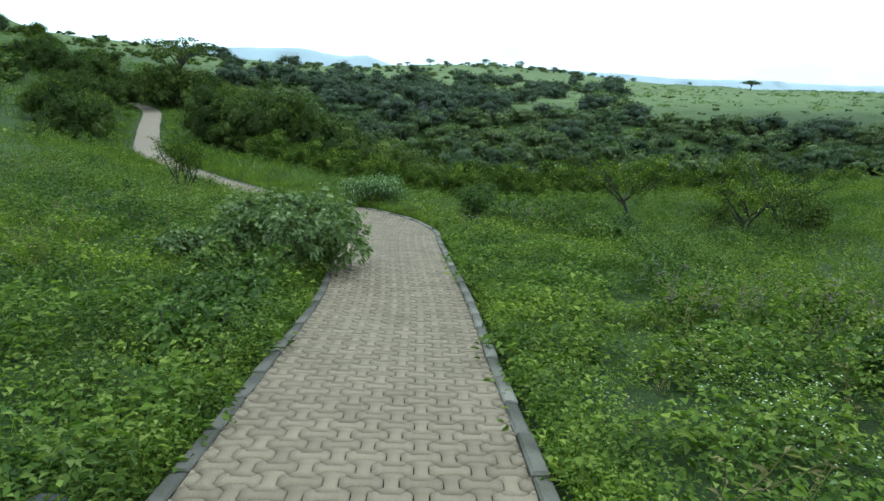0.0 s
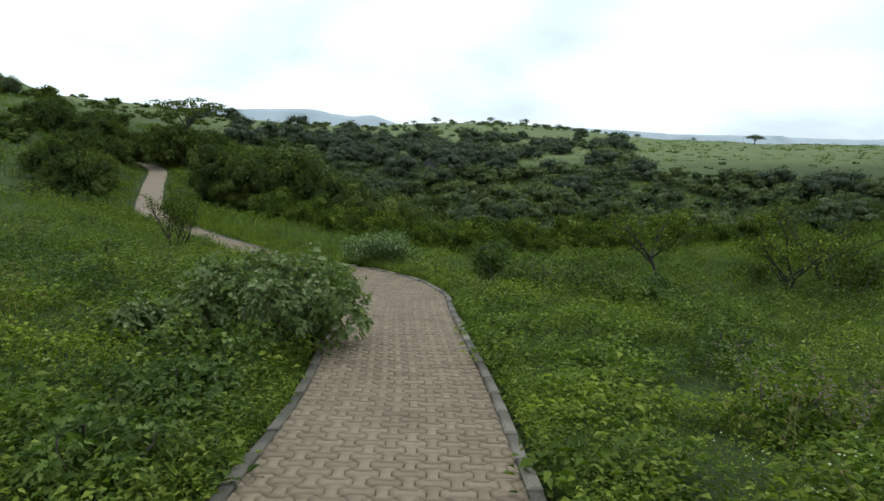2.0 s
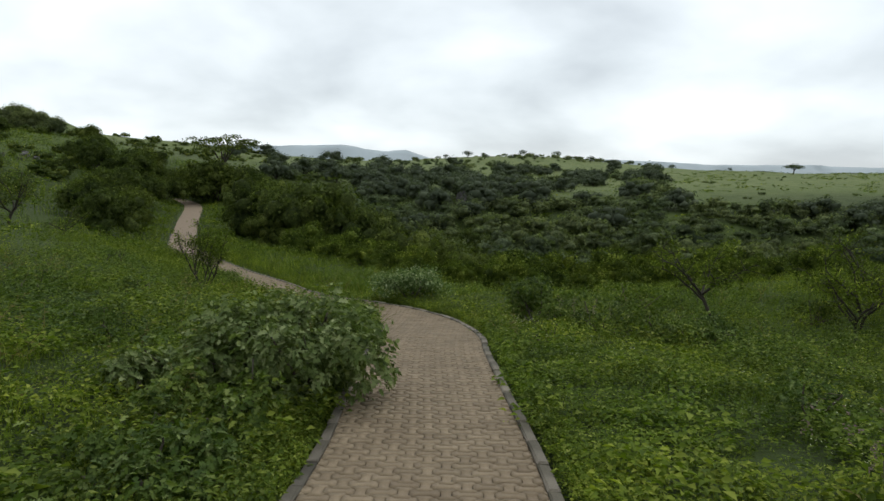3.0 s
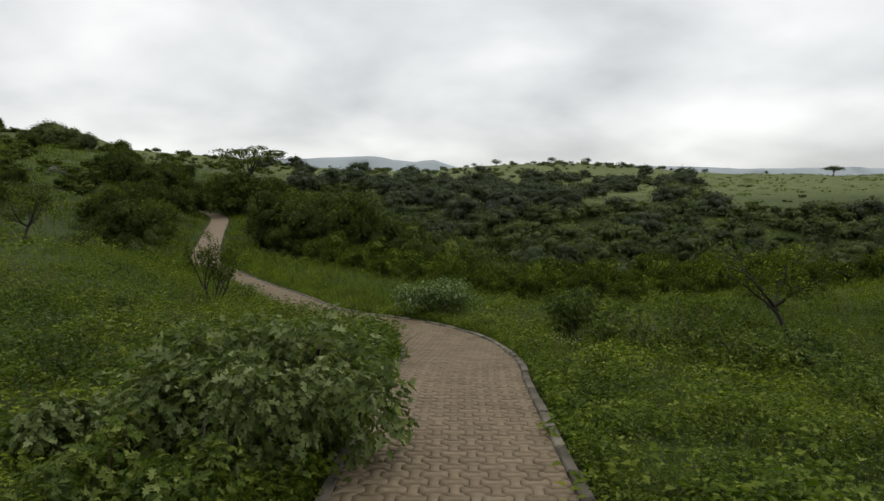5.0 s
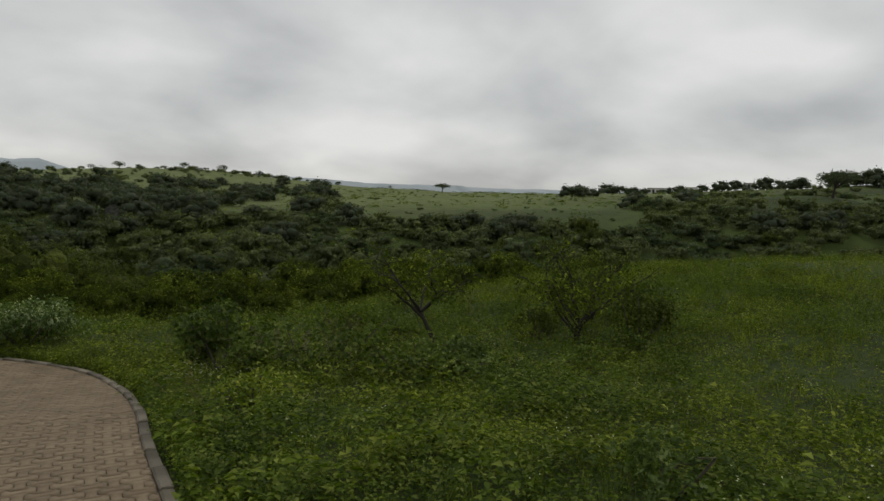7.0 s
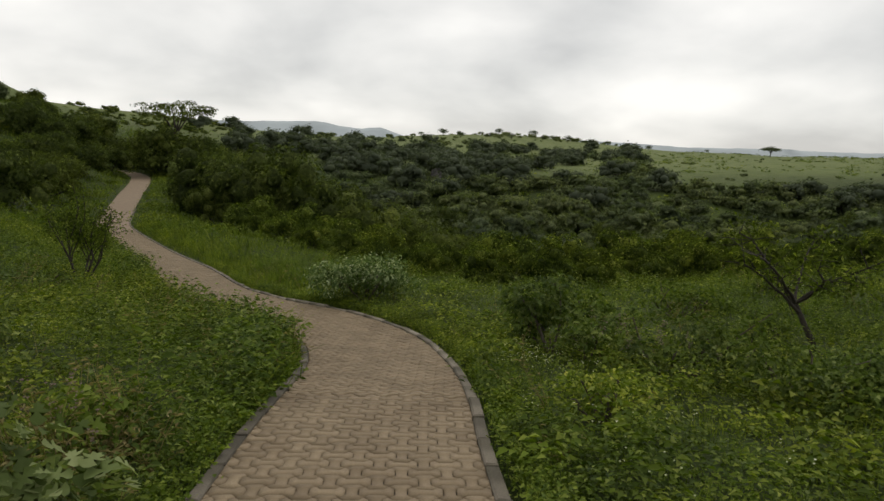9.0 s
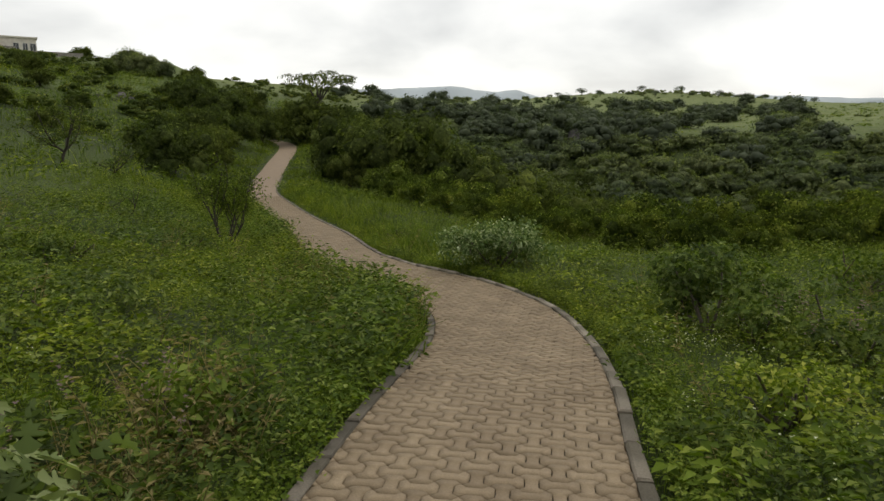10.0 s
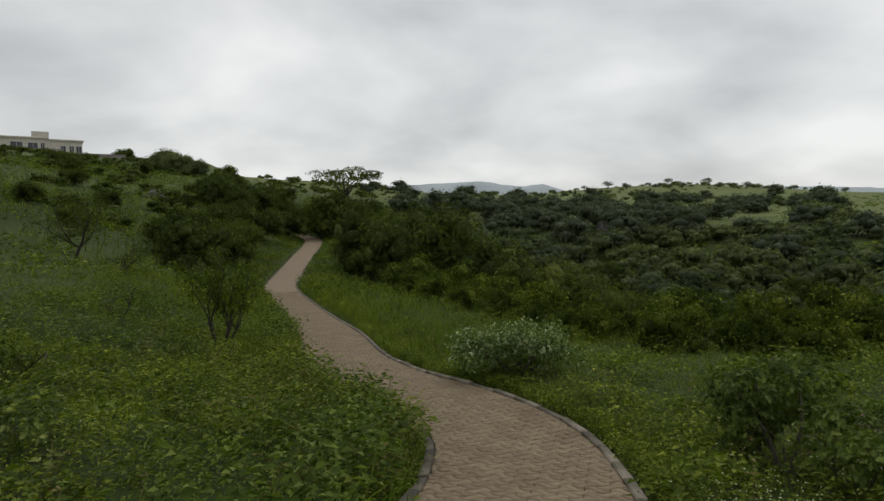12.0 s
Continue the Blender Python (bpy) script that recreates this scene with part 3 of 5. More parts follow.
TUFTS = [tuft(rng, 8, h) for h in (0.14, 0.19, 0.25, 0.32)]
x, y = spots(rng, 46000, -14, 26, 4, 37, meadow_chance)
grass = scatter("grass", TUFTS, x, y, land(x, y), np.minimum(rng.uniform(0.5, 1.0, len(x)) * lush(x, y), 0.95) * np.where(near_line(x, y)[1] > 0, 0.8, 1.0), GRASS, rng)
tagged(grass, "fresh green meadow grass beside the walkway", "grass", kind="stuff")

# low small-leaved herbs close to the walkway
SMALL = [herb(rng, 20, h, s_, l, 0.62) for h, s_, l in ((0.10, 0.14, 0.042), (0.16, 0.14, 0.046), (0.07, 0.15, 0.036), (0.21, 0.13, 0.040), (0.13, 0.15, 0.052))]


def carpet_chance(x, y):
    d, off = near_line(x, y)
    return np.where((d < 0.90) | ~open_view(x, y), 0, np.clip(1.7 - d / 5, 0, 1) * np.clip(1.6 - (y - 4.6) / 13, 0.12, 1) * np.where(off < -1.4, 0.85, 1))


def hummock(x, y):
    """Small heights and hollows in the growth, a hand to a step across."""
    return np.clip(1.0 + 0.55 * rough(x, y, 3.1, 43) + 0.25 * rough(x, y, 8.0, 44), 0.4, 2.0)


x, y = spots(rng, 30000, -8, 12, 4.6, 24, carpet_chance)
small = scatter("small_herbs", SMALL, x, y, land(x, y), rng.uniform(0.7, 1.2, len(x)) * hummock(x, y), GRASS, rng, 0.1)
tagged(small, "low small-leaved bright green herbs", "plants", kind="stuff")

HERBS = [herb(rng, 18, h, s_, l, w_, o_) for h, s_, l, w_, o_ in ((0.18, 0.15, 0.052, 0.55, False), (0.26, 0.15, 0.058, 0.46, False), (0.14, 0.16, 0.050, 0.6, True), (0.32, 0.14, 0.054, 0.38, False), (0.22, 0.16, 0.058, 0.55, True))]
x, y = spots(rng, 44000, -14, 19, 4.6, 35, lambda x, y: meadow_chance(x, y) * np.clip(0.6 + 0.8 * rough(x, y, 0.9, 36), 0.10, 1) * np.where(near_line(x, y)[1] < 0, 1.3, 0.9))
herbs = scatter("herbs", HERBS, x, y, land(x, y), np.minimum(rng.uniform(0.75, 1.25, len(x)) * lush(x, y) * np.clip(hummock(x, y), 0.6, 1.5) * np.where(y > 9, np.where(near_line(x, y)[1] < 0, 0.92, 0.78), 0.62), np.where(y < 13, 1.0, 1.45)), HERB, rng)
tagged(herbs, "leafy green herbs covering the meadow", "plants", kind="stuff")

BROADS = [broad_herb(rng, 6, h, 0.12, l) for h, l in ((0.20, 0.070), (0.26, 0.085), (0.16, 0.060), (0.22, 0.075))]
x, y = spots(rng, 16500, -11, 12, 4.6, 28, broad_chance)
broad = scatter("broadleaf_weeds", BROADS, x, y, land(x, y), rng.uniform(0.65, 1.1, len(x)) * np.where(near_line(x, y)[1] < 0, np.where(y > 12.5, 1.35, 1.0), 0.8), BROAD, rng)
tagged(broad, "broad-leaved green weeds in loose patches", "plants", kind="stuff")


def verge(n, left_share, spread):
    """Places close along both kerbs."""
    s_ = rng.uniform(S_AT(4), S_AT(44), n)
    side_ = np.where(rng.uniform(size=n) < left_share, -1, 1)
    off_ = side_ * (0.97 + rng.gamma(1.5, spread, n))
    px = np.interp(s_, WALK_S, WALK[:, 0]) + np.interp(s_, WALK_S, WALK_N[:, 0]) * off_
    py = np.interp(s_, WALK_S, WALK[:, 1]) + np.interp(s_, WALK_S, WALK_N[:, 1]) * off_
    return px, py, side_


# low growth close against the kerb stones
s_ = rng.uniform(S_AT(4.8), S_AT(30), 6500)
off_ = rng.choice([-0.885, 0.955], 6500)
off_ += np.sign(off_) * rng.gamma(1.4, 0.09, 6500)
x, y = (np.interp(s_, WALK_S, WALK[:, c]) + np.interp(s_, WALK_S, WALK_N[:, c]) * off_ for c in (0, 1))
kerb_growth = scatter("kerb_growth", SMALL + TUFTS[:2], x, y, land(x, y) + 0.03, rng.uniform(0.4, 0.9, len(x)), GRASS, rng, 0.2)
tagged(kerb_growth, "low grass and herbs growing against the kerb stones", "plants", kind="stuff")

# taller growth that leans over the kerbs
FRINGE = [tuft(rng, 10, h, 0.06, 0.009) for h in (0.24, 0.32, 0.4)]
x, y, side = verge(1500, 0.6, 0.14)
fringe = scatter("fringe_grass", FRINGE, x, y, land(x, y), np.where((side < 0) & (y > 15.5), 1.3, 0.65) * rng.uniform(0.6, 1.2, len(x)), GRASS, rng, 0.25)
tagged(fringe, "longer grass overhanging the kerb stones", "grass", kind="stuff")
x, y, side = verge(2200, 0.3, 0.8)
ok = (y > 23) & (near_line(x, y)[0] > 1.15)
x, y = x[ok], y[ok]
bank_grass = scatter("bank_grass", FRINGE, x, y, land(x, y), rng.uniform(0.8, 1.7, len(x)), GRASS, rng, 0.2)
tagged(bank_grass, "long tufted grass on the bank beside the walkway", "grass", kind="stuff")
x, y = spots(rng, 26000, 6, 27, 9, 30, lambda x, y: np.clip(0.55 + 0.6 * rough(x, y, 0.3, 38), 0.15, 1) * np.clip((near_line(x, y)[0] - 4) / 3, 0, 1) * open_view(x, y))
meadow_growth = scatter("meadow_growth", HERBS[:2] + FRINGE[:2] + HERBS[3:4], x, y, land(x, y), rng.uniform(0.6, 1.15, len(x)), GRASS, rng, 0.2)
tagged(meadow_growth, "rough mixed grass and herbs of the outer meadow", "plants", kind="stuff")
FRINGE_HERBS = [herb(rng, 16, h, 0.12, l, 0.5) for h, l in ((0.3, 0.055), (0.38, 0.06), (0.24, 0.05))]
x, y, side = verge(3000, 0.7, 0.18)
fringe_herbs = scatter("fringe_herbs", FRINGE_HERBS, x, y, land(x, y), np.where((side < 0) & (y > 15.0), 1.4, np.where(side < 0, 0.9, 0.7)) * rng.uniform(0.6, 1.2, len(x)), HERB, rng, 0.25)
tagged(fringe_herbs, "leggy herbs crowding the edge of the walkway", "plants", kind="stuff")

# rank weeds that stand above the rest in clumps
TALL = [herb(rng, 54, h, 0.22, l, 0.38) for h, l in ((0.5, 0.055), (0.62, 0.05), (0.42, 0.06), (0.55, 0.045))]
x, y = spots(rng, 5200, -13, 15, 5, 38, lambda x, y: np.where((near_line(x, y)[0] < 1.6) | ((x > 2) & (y > 22)) | ~open_view(x, y), 0, np.clip(1.6 * rough(x, y, 0.42, 37) + np.where((y > 10) & (y < 27), np.where(near_line(x, y)[1] > 0, 0.12, 0.0), -0.04), 0, 1)) * np.clip(near_line(x, y)[0] / 3, 0.3, 1))
x2, y2, side = verge(700, 0.35, 0.7)
ok = (y2 > 19) & (near_line(x2, y2)[0] > 1.35)
x, y = np.concatenate([x, x2[ok]]), np.concatenate([y, y2[ok]])
tall_weeds = scatter("tall_weeds", TALL, x, y, land(x, y), rng.uniform(0.55, 1.15, len(x)), HERB, rng, 0.15)
tagged(tall_weeds, "rank leafy weeds standing in clumps", "plants", kind="stuff")

STALKS = [stalk(rng, h) for h in (0.4, 0.55, 0.65)]
x, y = spots(rng, 1300, -9, 9, 4, 34, lambda x, y: np.where(near_line(x, y)[0] < 1.15, 0, np.clip(rough(x, y, 0.6, 41), 0, 1) * 0.8))
x2 = np.concatenate([x, rng.normal(-1.35, 0.25, 60), rng.normal(-2.4, 0.35, 160)])
y2 = np.concatenate([y, rng.normal(13.6, 0.5, 60), rng.normal(22.0, 2.2, 160)])
x3, y3, side3 = verge(420, 1.0, 0.16)
ok = (y3 > 15.5) & (y3 < 28)
x2, y2 = np.concatenate([x2, x3[ok]]), np.concatenate([y2, y3[ok]])
ok = near_line(x2, y2)[0] > 1.0
x2, y2 = x2[ok], y2[ok]
dry = scatter("seed_stalks", STALKS, x2, y2, land(x2, y2), rng.uniform(0.6, 1.1, len(x2)), DRY, rng)
tagged(dry, "thin dry brownish stalks among the grass", "plants", kind="stuff")

FLORETS = [floret(rng) for _ in range(4)]
x = np.concatenate([rng.normal(1.9, 0.4, 36), rng.normal(1.7, 0.5, 40), rng.normal(-2.6, 1.2, 30), rng.uniform(1.5, 9, 70)])
y = np.concatenate([rng.normal(6.6, 0.5, 36), rng.normal(16, 1.2, 40), rng.normal(20, 2.5, 30), rng.uniform(8, 24, 70)])
ok = near_line(x, y)[0] > 1.15
x, y = x[ok], y[ok]
flo = scatter("white_florets", FLORETS, x, y, land(x, y), rng.uniform(0.7, 1.2, len(x)), FLOWER, rng)
tagged(flo, "tiny white flowers dotted through the meadow", "flowers", kind="stuff")
x = np.concatenate([rng.normal(2.5, 0.35, 14), rng.normal(3.4, 0.4, 18), rng.normal(-1.5, 0.2, 6), rng.normal(2.9, 0.3, 12)])
y = np.concatenate([rng.normal(8.6, 0.4, 14), rng.normal(7.9, 0.5, 18), rng.normal(13.5, 0.3, 6), rng.normal(16.5, 0.5, 12)])
SPIKES = [floret(rng, 18, 0.018, 0.62, 0.017) for _ in range(3)]
pur = scatter("purple_flower_spikes", SPIKES, x, y, land(x, y), rng.uniform(0.8, 1.1, len(x)), PURPLE, rng, 0.1)
tagged(pur, "faded purple flower spikes in the weeds", "flowers", kind="stuff")

# rougher growth further out, over the hillside and the plateau
CLUMPS = [herb(rng, 11, 0.30, 0.40, 0.17, 0.5) for _ in range(4)] + [tuft(rng, 9, 0.42, 0.25, 0.026) for _ in range(3)]


def slope_chance(x, y):
    d, off = near_line(x, y)
    return np.where((d < 1.7) | ((np.abs(x) < 14) & (y < 33)), 0, 1) * (np.clip(rough(x, y, 0.16, 51) + 0.6, 0.35, 1)) * np.clip(1.3 - (y - 30) / 90, 0.4, 1)


x, y = spots(rng, 3200, -40, 190, 92, 300, lambda x, y: np.where((land(x, y) > -6) & (y < 190 + 0.5 * x), np.clip(rough(x, y, 0.09, 52) + 0.6, 0.1, 1), 0))
plateau_growth = scatter("plateau_growth", [herb(rng, 12, 0.4, 0.6, 0.4, 0.6) for _ in range(4)], x, y, land(x, y), rng.uniform(0.5, 1.5, len(x)), HERB, rng)
tagged(plateau_growth, "patchy green growth over the plateau across the gorge", "plants", kind="stuff")

x, y = spots(rng, 26000, -66, 26, 12, 110, slope_chance)
clump = scatter("hillside_growth", CLUMPS, x, y, land(x, y), np.where((x > 6) & (y < 45), rng.uniform(0.35, 0.75, len(x)), rng.uniform(0.7, 1.7, len(x))), HERB, rng)
tagged(clump, "rough green growth over the hillside", "plants", kind="stuff")


x, y = spots(rng, 13000, -24, 26, -14, 36, lambda x, y: np.where(open_view(x, y) | (near_line(x, y)[0] < 1.1), 0, 1) * np.clip(1.1 - np.hypot(x, y - 8) / 45, 0.3, 1))
outer_growth = scatter("outer_growth", CLUMPS, x, y, land(x, y), rng.uniform(0.4, 0.85, len(x)), GRASS, rng, 0.2)
tagged(outer_growth, "rough grass and herbs of the meadow behind and beside the walk", "plants", kind="stuff")
x, y = spots(rng, 9000, -10, 10, -2, 14, lambda x, y: np.where(open_view(x, y) | (near_line(x, y)[0] < 0.95), 0, 1))
outer_herbs = scatter("outer_herbs", SMALL[:3] + HERBS[:2], x, y, land(x, y), rng.uniform(0.8, 1.5, len(x)), GRASS, rng, 0.2)
tagged(outer_herbs, "low green herbs of the meadow where the walk begins", "plants", kind="stuff")
s_ = rng.uniform(S_AT(36), S_AT(78), 2600)
off_ = rng.choice([-1, 1], 2600) * (1.0 + rng.gamma(1.5, 1.3, 2600))
x, y = (np.interp(s_, WALK_S, WALK[:, c]) + np.interp(s_, WALK_S, WALK_N[:, c]) * off_ for c in (0, 1))
bank_growth = scatter("bank_growth", CLUMPS, x, y, land(x, y), rng.uniform(0.45, 1.0, len(x)), GRASS, rng, 0.2)
tagged(bank_growth, "rank grass and herbs on the banks of the winding walkway", "plants", kind="stuff")


# ---- bushes ----
def lobes(rng, count, rx, ry, h, low=0.15, lump=1.0):
    """Centres and radii of the lumps that make up a crown."""
    a, r = rng.uniform(0, 2 * np.pi, count), np.sqrt(rng.uniform(0, 1, count)) * 0.72
    top = np.sqrt(np.clip(1 - r**2, 0.05, 1))
    c = np.stack([r * np.cos(a) * rx, r * np.sin(a) * ry, h * (low + (1 - low) * rng.uniform(0.25, 0.85, count) * top)], 1)
    return c, lump * rng.uniform(0.24, 0.42, count)[:, None] * np.array([rx, ry, h * 0.75])


OCTA = np.array([[1, 0, 0], [0, 1, 0], [-1, 0, 0], [0, -1, 0], [0, 0, 1], [0, 0, -1]], float)
OCTA_T = np.array([[0, 1, 4], [1, 2, 4], [2, 3, 4], [3, 0, 4], [1, 0, 5], [2, 1, 5], [3, 2, 5], [0, 3, 5]])


def split_once(v, t):
    """Every triangle of a round shape split into four."""
    v, out, mids = [tuple(p) for p in v], [], {}

    def between(a, b):
        key = (min(a, b), max(a, b))
        if key not in mids:
            mids[key] = len(v)
            v.append(tuple(unit(np.array(v[a]) + np.array(v[b]))))
        return mids[key]

    for a, b, c in t:
        ab, bc, ca = between(a, b), between(b, c), between(c, a)
        out += [(a, ab, ca), (ab, b, bc), (ca, bc, c), (ab, bc, ca)]
    return np.array(v), np.array(out)


ROUND_V, ROUND_T = split_once(OCTA, OCTA_T)


def dense_hearts(bag, rng, c, r, share=0.66):
    """The close inner growth of each lump of a crown, knobbly, under its outer leaves."""
    knob = rng.uniform(0.62, 1.2, (len(c), len(ROUND_V), 1))
    v = c[:, None] + ROUND_V[None] * r[:, None] * share * knob
    bag.add(v, np.arange(len(c))[:, None, None] * len(ROUND_V) + ROUND_T[None])


def crown_points(rng, n, c, r, inner=0.5):
    k = rng.integers(len(c), size=n)
    d = unit(rng.normal(0, 1, (n, 3)) + np.array([0, 0, 0.35]))
    return c[k] + d * r[k] * rng.uniform(inner, 1.08, (n, 1)), d


def bush(name, at, rx, ry, h, count, leaf, mat, label, category="bush", group="", seed=1, lobed=False, wide=0.55, stems=9, lumps=16, flowers=0, low=0.15,
         flower_mat=None):
    r = np.random.default_rng(seed)
    ob = thing(name, (at[0], at[1], land_at(*at[:2]) - 0.03), label, category, group)
    c, rad = lobes(r, lumps, rx, ry, h, low)
    for i in range(stems):
        goal = c[i % len(c)]
        foot = np.array([goal[0] * 0.12, goal[1] * 0.12, 0])
        mid_ = (foot + goal) / 2 + r.normal(0, 0.06 * rx, 3)
        wood = Bag()
        tube(wood, [foot, mid_, goal, goal + r.normal(0, 0.1 * rx, 3)], 0.012 + 0.008 * h, 0.005, 5)
        part("stem", wood.mesh("stem"), TWIG, ob)
    p, d = crown_points(r, count, c, rad)
    p[:, 2] = np.maximum(p[:, 2], 0.05)
    bag = Bag()
    face = unit(d + np.array([0, 0, 0.35]) + r.normal(0, 0.5, d.shape))
    d = across(face, r)
    if lobed:
        # whorls of leaves round the shoot tips, with looser leaves inside the bush
        tips = count // 9
        q, out = crown_points(r, tips, c, rad * 1.04)
        q[:, 2] = np.maximum(q[:, 2], 0.08)
        out = unit(out + np.array([0, 0, 0.8]))
        q, out = np.repeat(q, 6, 0), np.repeat(out, 6, 0)
        spread_ = across(out, r)
        q = q + spread_ * leaf * 0.15 - out * leaf * r.uniform(0, 0.9, (len(q), 1))
        lobed_leaves(bag, q, unit(spread_ + out * 0.25), leaf * r.uniform(0.6, 1.3, len(q)), r, normal=unit(out + r.normal(0, 0.2, out.shape)))
        inner = count // 3
        lobed_leaves(bag, p[:inner], d[:inner], leaf * r.uniform(0.5, 1.0, inner), r, normal=face[:inner])
    else:
        size = leaf * r.uniform(0.6, 1.2, count)
        leaves(bag, p, d, size, size * wide, r, normal=face)
    part("foliage", bag.mesh("foliage"), mat, ob)
    if flowers:
        p, d = crown_points(r, flowers, c, rad * 1.08)
        bag = Bag()
        leaves(bag, p, d + np.array([0, 0, 0.4]), 0.035, 0.03, r, droop=0)
        tagged(part("blossom", bag.mesh("blossom"), flower_mat or FLOWER, ob), kind="stuff")
    return ob


bush("leafy_bush", (-1.27, 11.7), 1.12, 0.98, 1.10, 6000, 0.092, GREYLEAF, "large grey-green leafy bush spilling over the kerb", seed=3, lobed=True, lumps=30, low=0.0)
bush("leafy_bush", (-2.25, 11.2), 0.75, 0.7, 0.5, 1900, 0.085, GREYLEAF, "low grey-green leafy bush beside a larger one", seed=63, lobed=True, lumps=16, low=0.0)
bush("weed_bush", (-1.75, 10.5), 0.62, 0.75, 0.55, 1500, 0.07, BROAD, "low broad-leaved weed bush at the walkway's edge", seed=4, lobed=True, group="weeds beside the walkway")
bush("weed_bush", (-1.75, 9.2), 0.6, 0.7, 0.46, 1300, 0.07, BROAD, "low broad-leaved weed bush at the walkway's edge", seed=5, lobed=True, group="weeds beside the walkway")
bush("weed_bush", (-1.7, 7.9), 0.55, 0.65, 0.40, 1100, 0.068, BROAD, "low broad-leaved weed bush at the walkway's edge", seed=6, lobed=True, group="weeds beside the walkway")
bush("white_flowered_bush", (0.1, 22.0), 1.18, 0.8, 0.84, 4200, 0.08, PALE, "rounded bush with pale leaf edges and white flowers", seed=7, lumps=30, flowers=360)
bush("leafy_bush", (2.45, 17.8), 1.0, 0.9, 0.98, 3400, 0.068, BROAD, "dark green leafy bush in the meadow", seed=8, lobed=True, group="leafy bushes in the meadow")
bush("leafy_bush", (3.35, 16.6), 1.15, 0.95, 0.8, 3000, 0.064, BROAD, "dark green leafy bush in the meadow", seed=9, lobed=True, group="leafy bushes in the meadow")
bush("leafy_bush", (4.2, 15.2), 1.15, 0.9, 0.68, 2700, 0.062, BROAD, "dark green leafy bush in the meadow", seed=10, lobed=True, group="leafy bushes in the meadow")
bush("weed_bush", (2.7, 8.7), 0.55, 0.5, 0.5, 800, 0.07, HERB, "weed clump with faded purple flowers", seed=11, group="flowering weeds", flowers=16, flower_mat=PURPLE)
bush("weed_bush", (3.6, 8.2), 0.7, 0.6, 0.55, 1000, 0.075, HERB, "weed clump with faded purple flowers", seed=12, group="flowering weeds", flowers=22, flower_mat=PURPLE)
bush("weed_bush", (3.1, 6.9), 0.6, 0.5, 0.45, 560, 0.09, BROAD, "broad-leaved weed clump beside a dark rock", seed=13, lobed=True)
bush("weed_bush", (2.0, 14.8), 0.35, 0.4, 0.5, 500, 0.05, GRASS, "bright weed clump with small yellow flowers", seed=14, flowers=70, flower_mat=YELLOW)
bush("weed_bush", (-1.4, 13.9), 0.3, 0.4, 0.55, 420, 0.07, HERB, "straggly weed clump with dry stalks", seed=15, flowers=10, flower_mat=PURPLE)
bush("meadow_bush", (5.4, 20.5), 1.0, 0.8, 0.55, 900, 0.09, HERB, "low tangled bush in the meadow", seed=16, group="tangled bushes")
bush("meadow_bush", (3.3, 20.6), 0.9, 0.8, 0.6, 900, 0.10, HERB, "low tangled bush in the meadow", seed=17, group="tangled bushes")
bush("meadow_bush", (-2.6, 26.8), 0.5, 0.5, 0.5, 350, 0.08, HERB, "low tangled bush beside the walkway", seed=18, group="tangled bushes")

# mounds of rank weeds that break up the meadow
mound_rng = np.random.default_rng(404)
for k_ in range(30):
    left_ = k_ < 17
    mx_, my_ = (float(mound_rng.uniform(-7.5, -2.6)), float(mound_rng.uniform(13, 27))) if left_ else (float(mound_rng.uniform(2.6, 9.5)), float(mound_rng.uniform(9.5, 20)))
    if near_line(np.array([mx_]), np.array([my_]))[0][0] < 1.7:
        continue
    w_ = float(mound_rng.uniform(0.4, 0.8))
    bush("weed_mound", (mx_, my_), w_, w_ * 0.85, float(mound_rng.uniform(0.32, 0.56)), 900 if k_ % 3 else 900, 0.05 if k_ % 3 else 0.05, BROAD if k_ % 3 else HERB,
         "rank mound of leafy weeds in the meadow", "weeds", "weed mounds in the meadow", 420 + k_, lobed=bool(k_ % 3), stems=5, lumps=12, low=0.0)

# ---- small trees and shrubs with visible wood ----


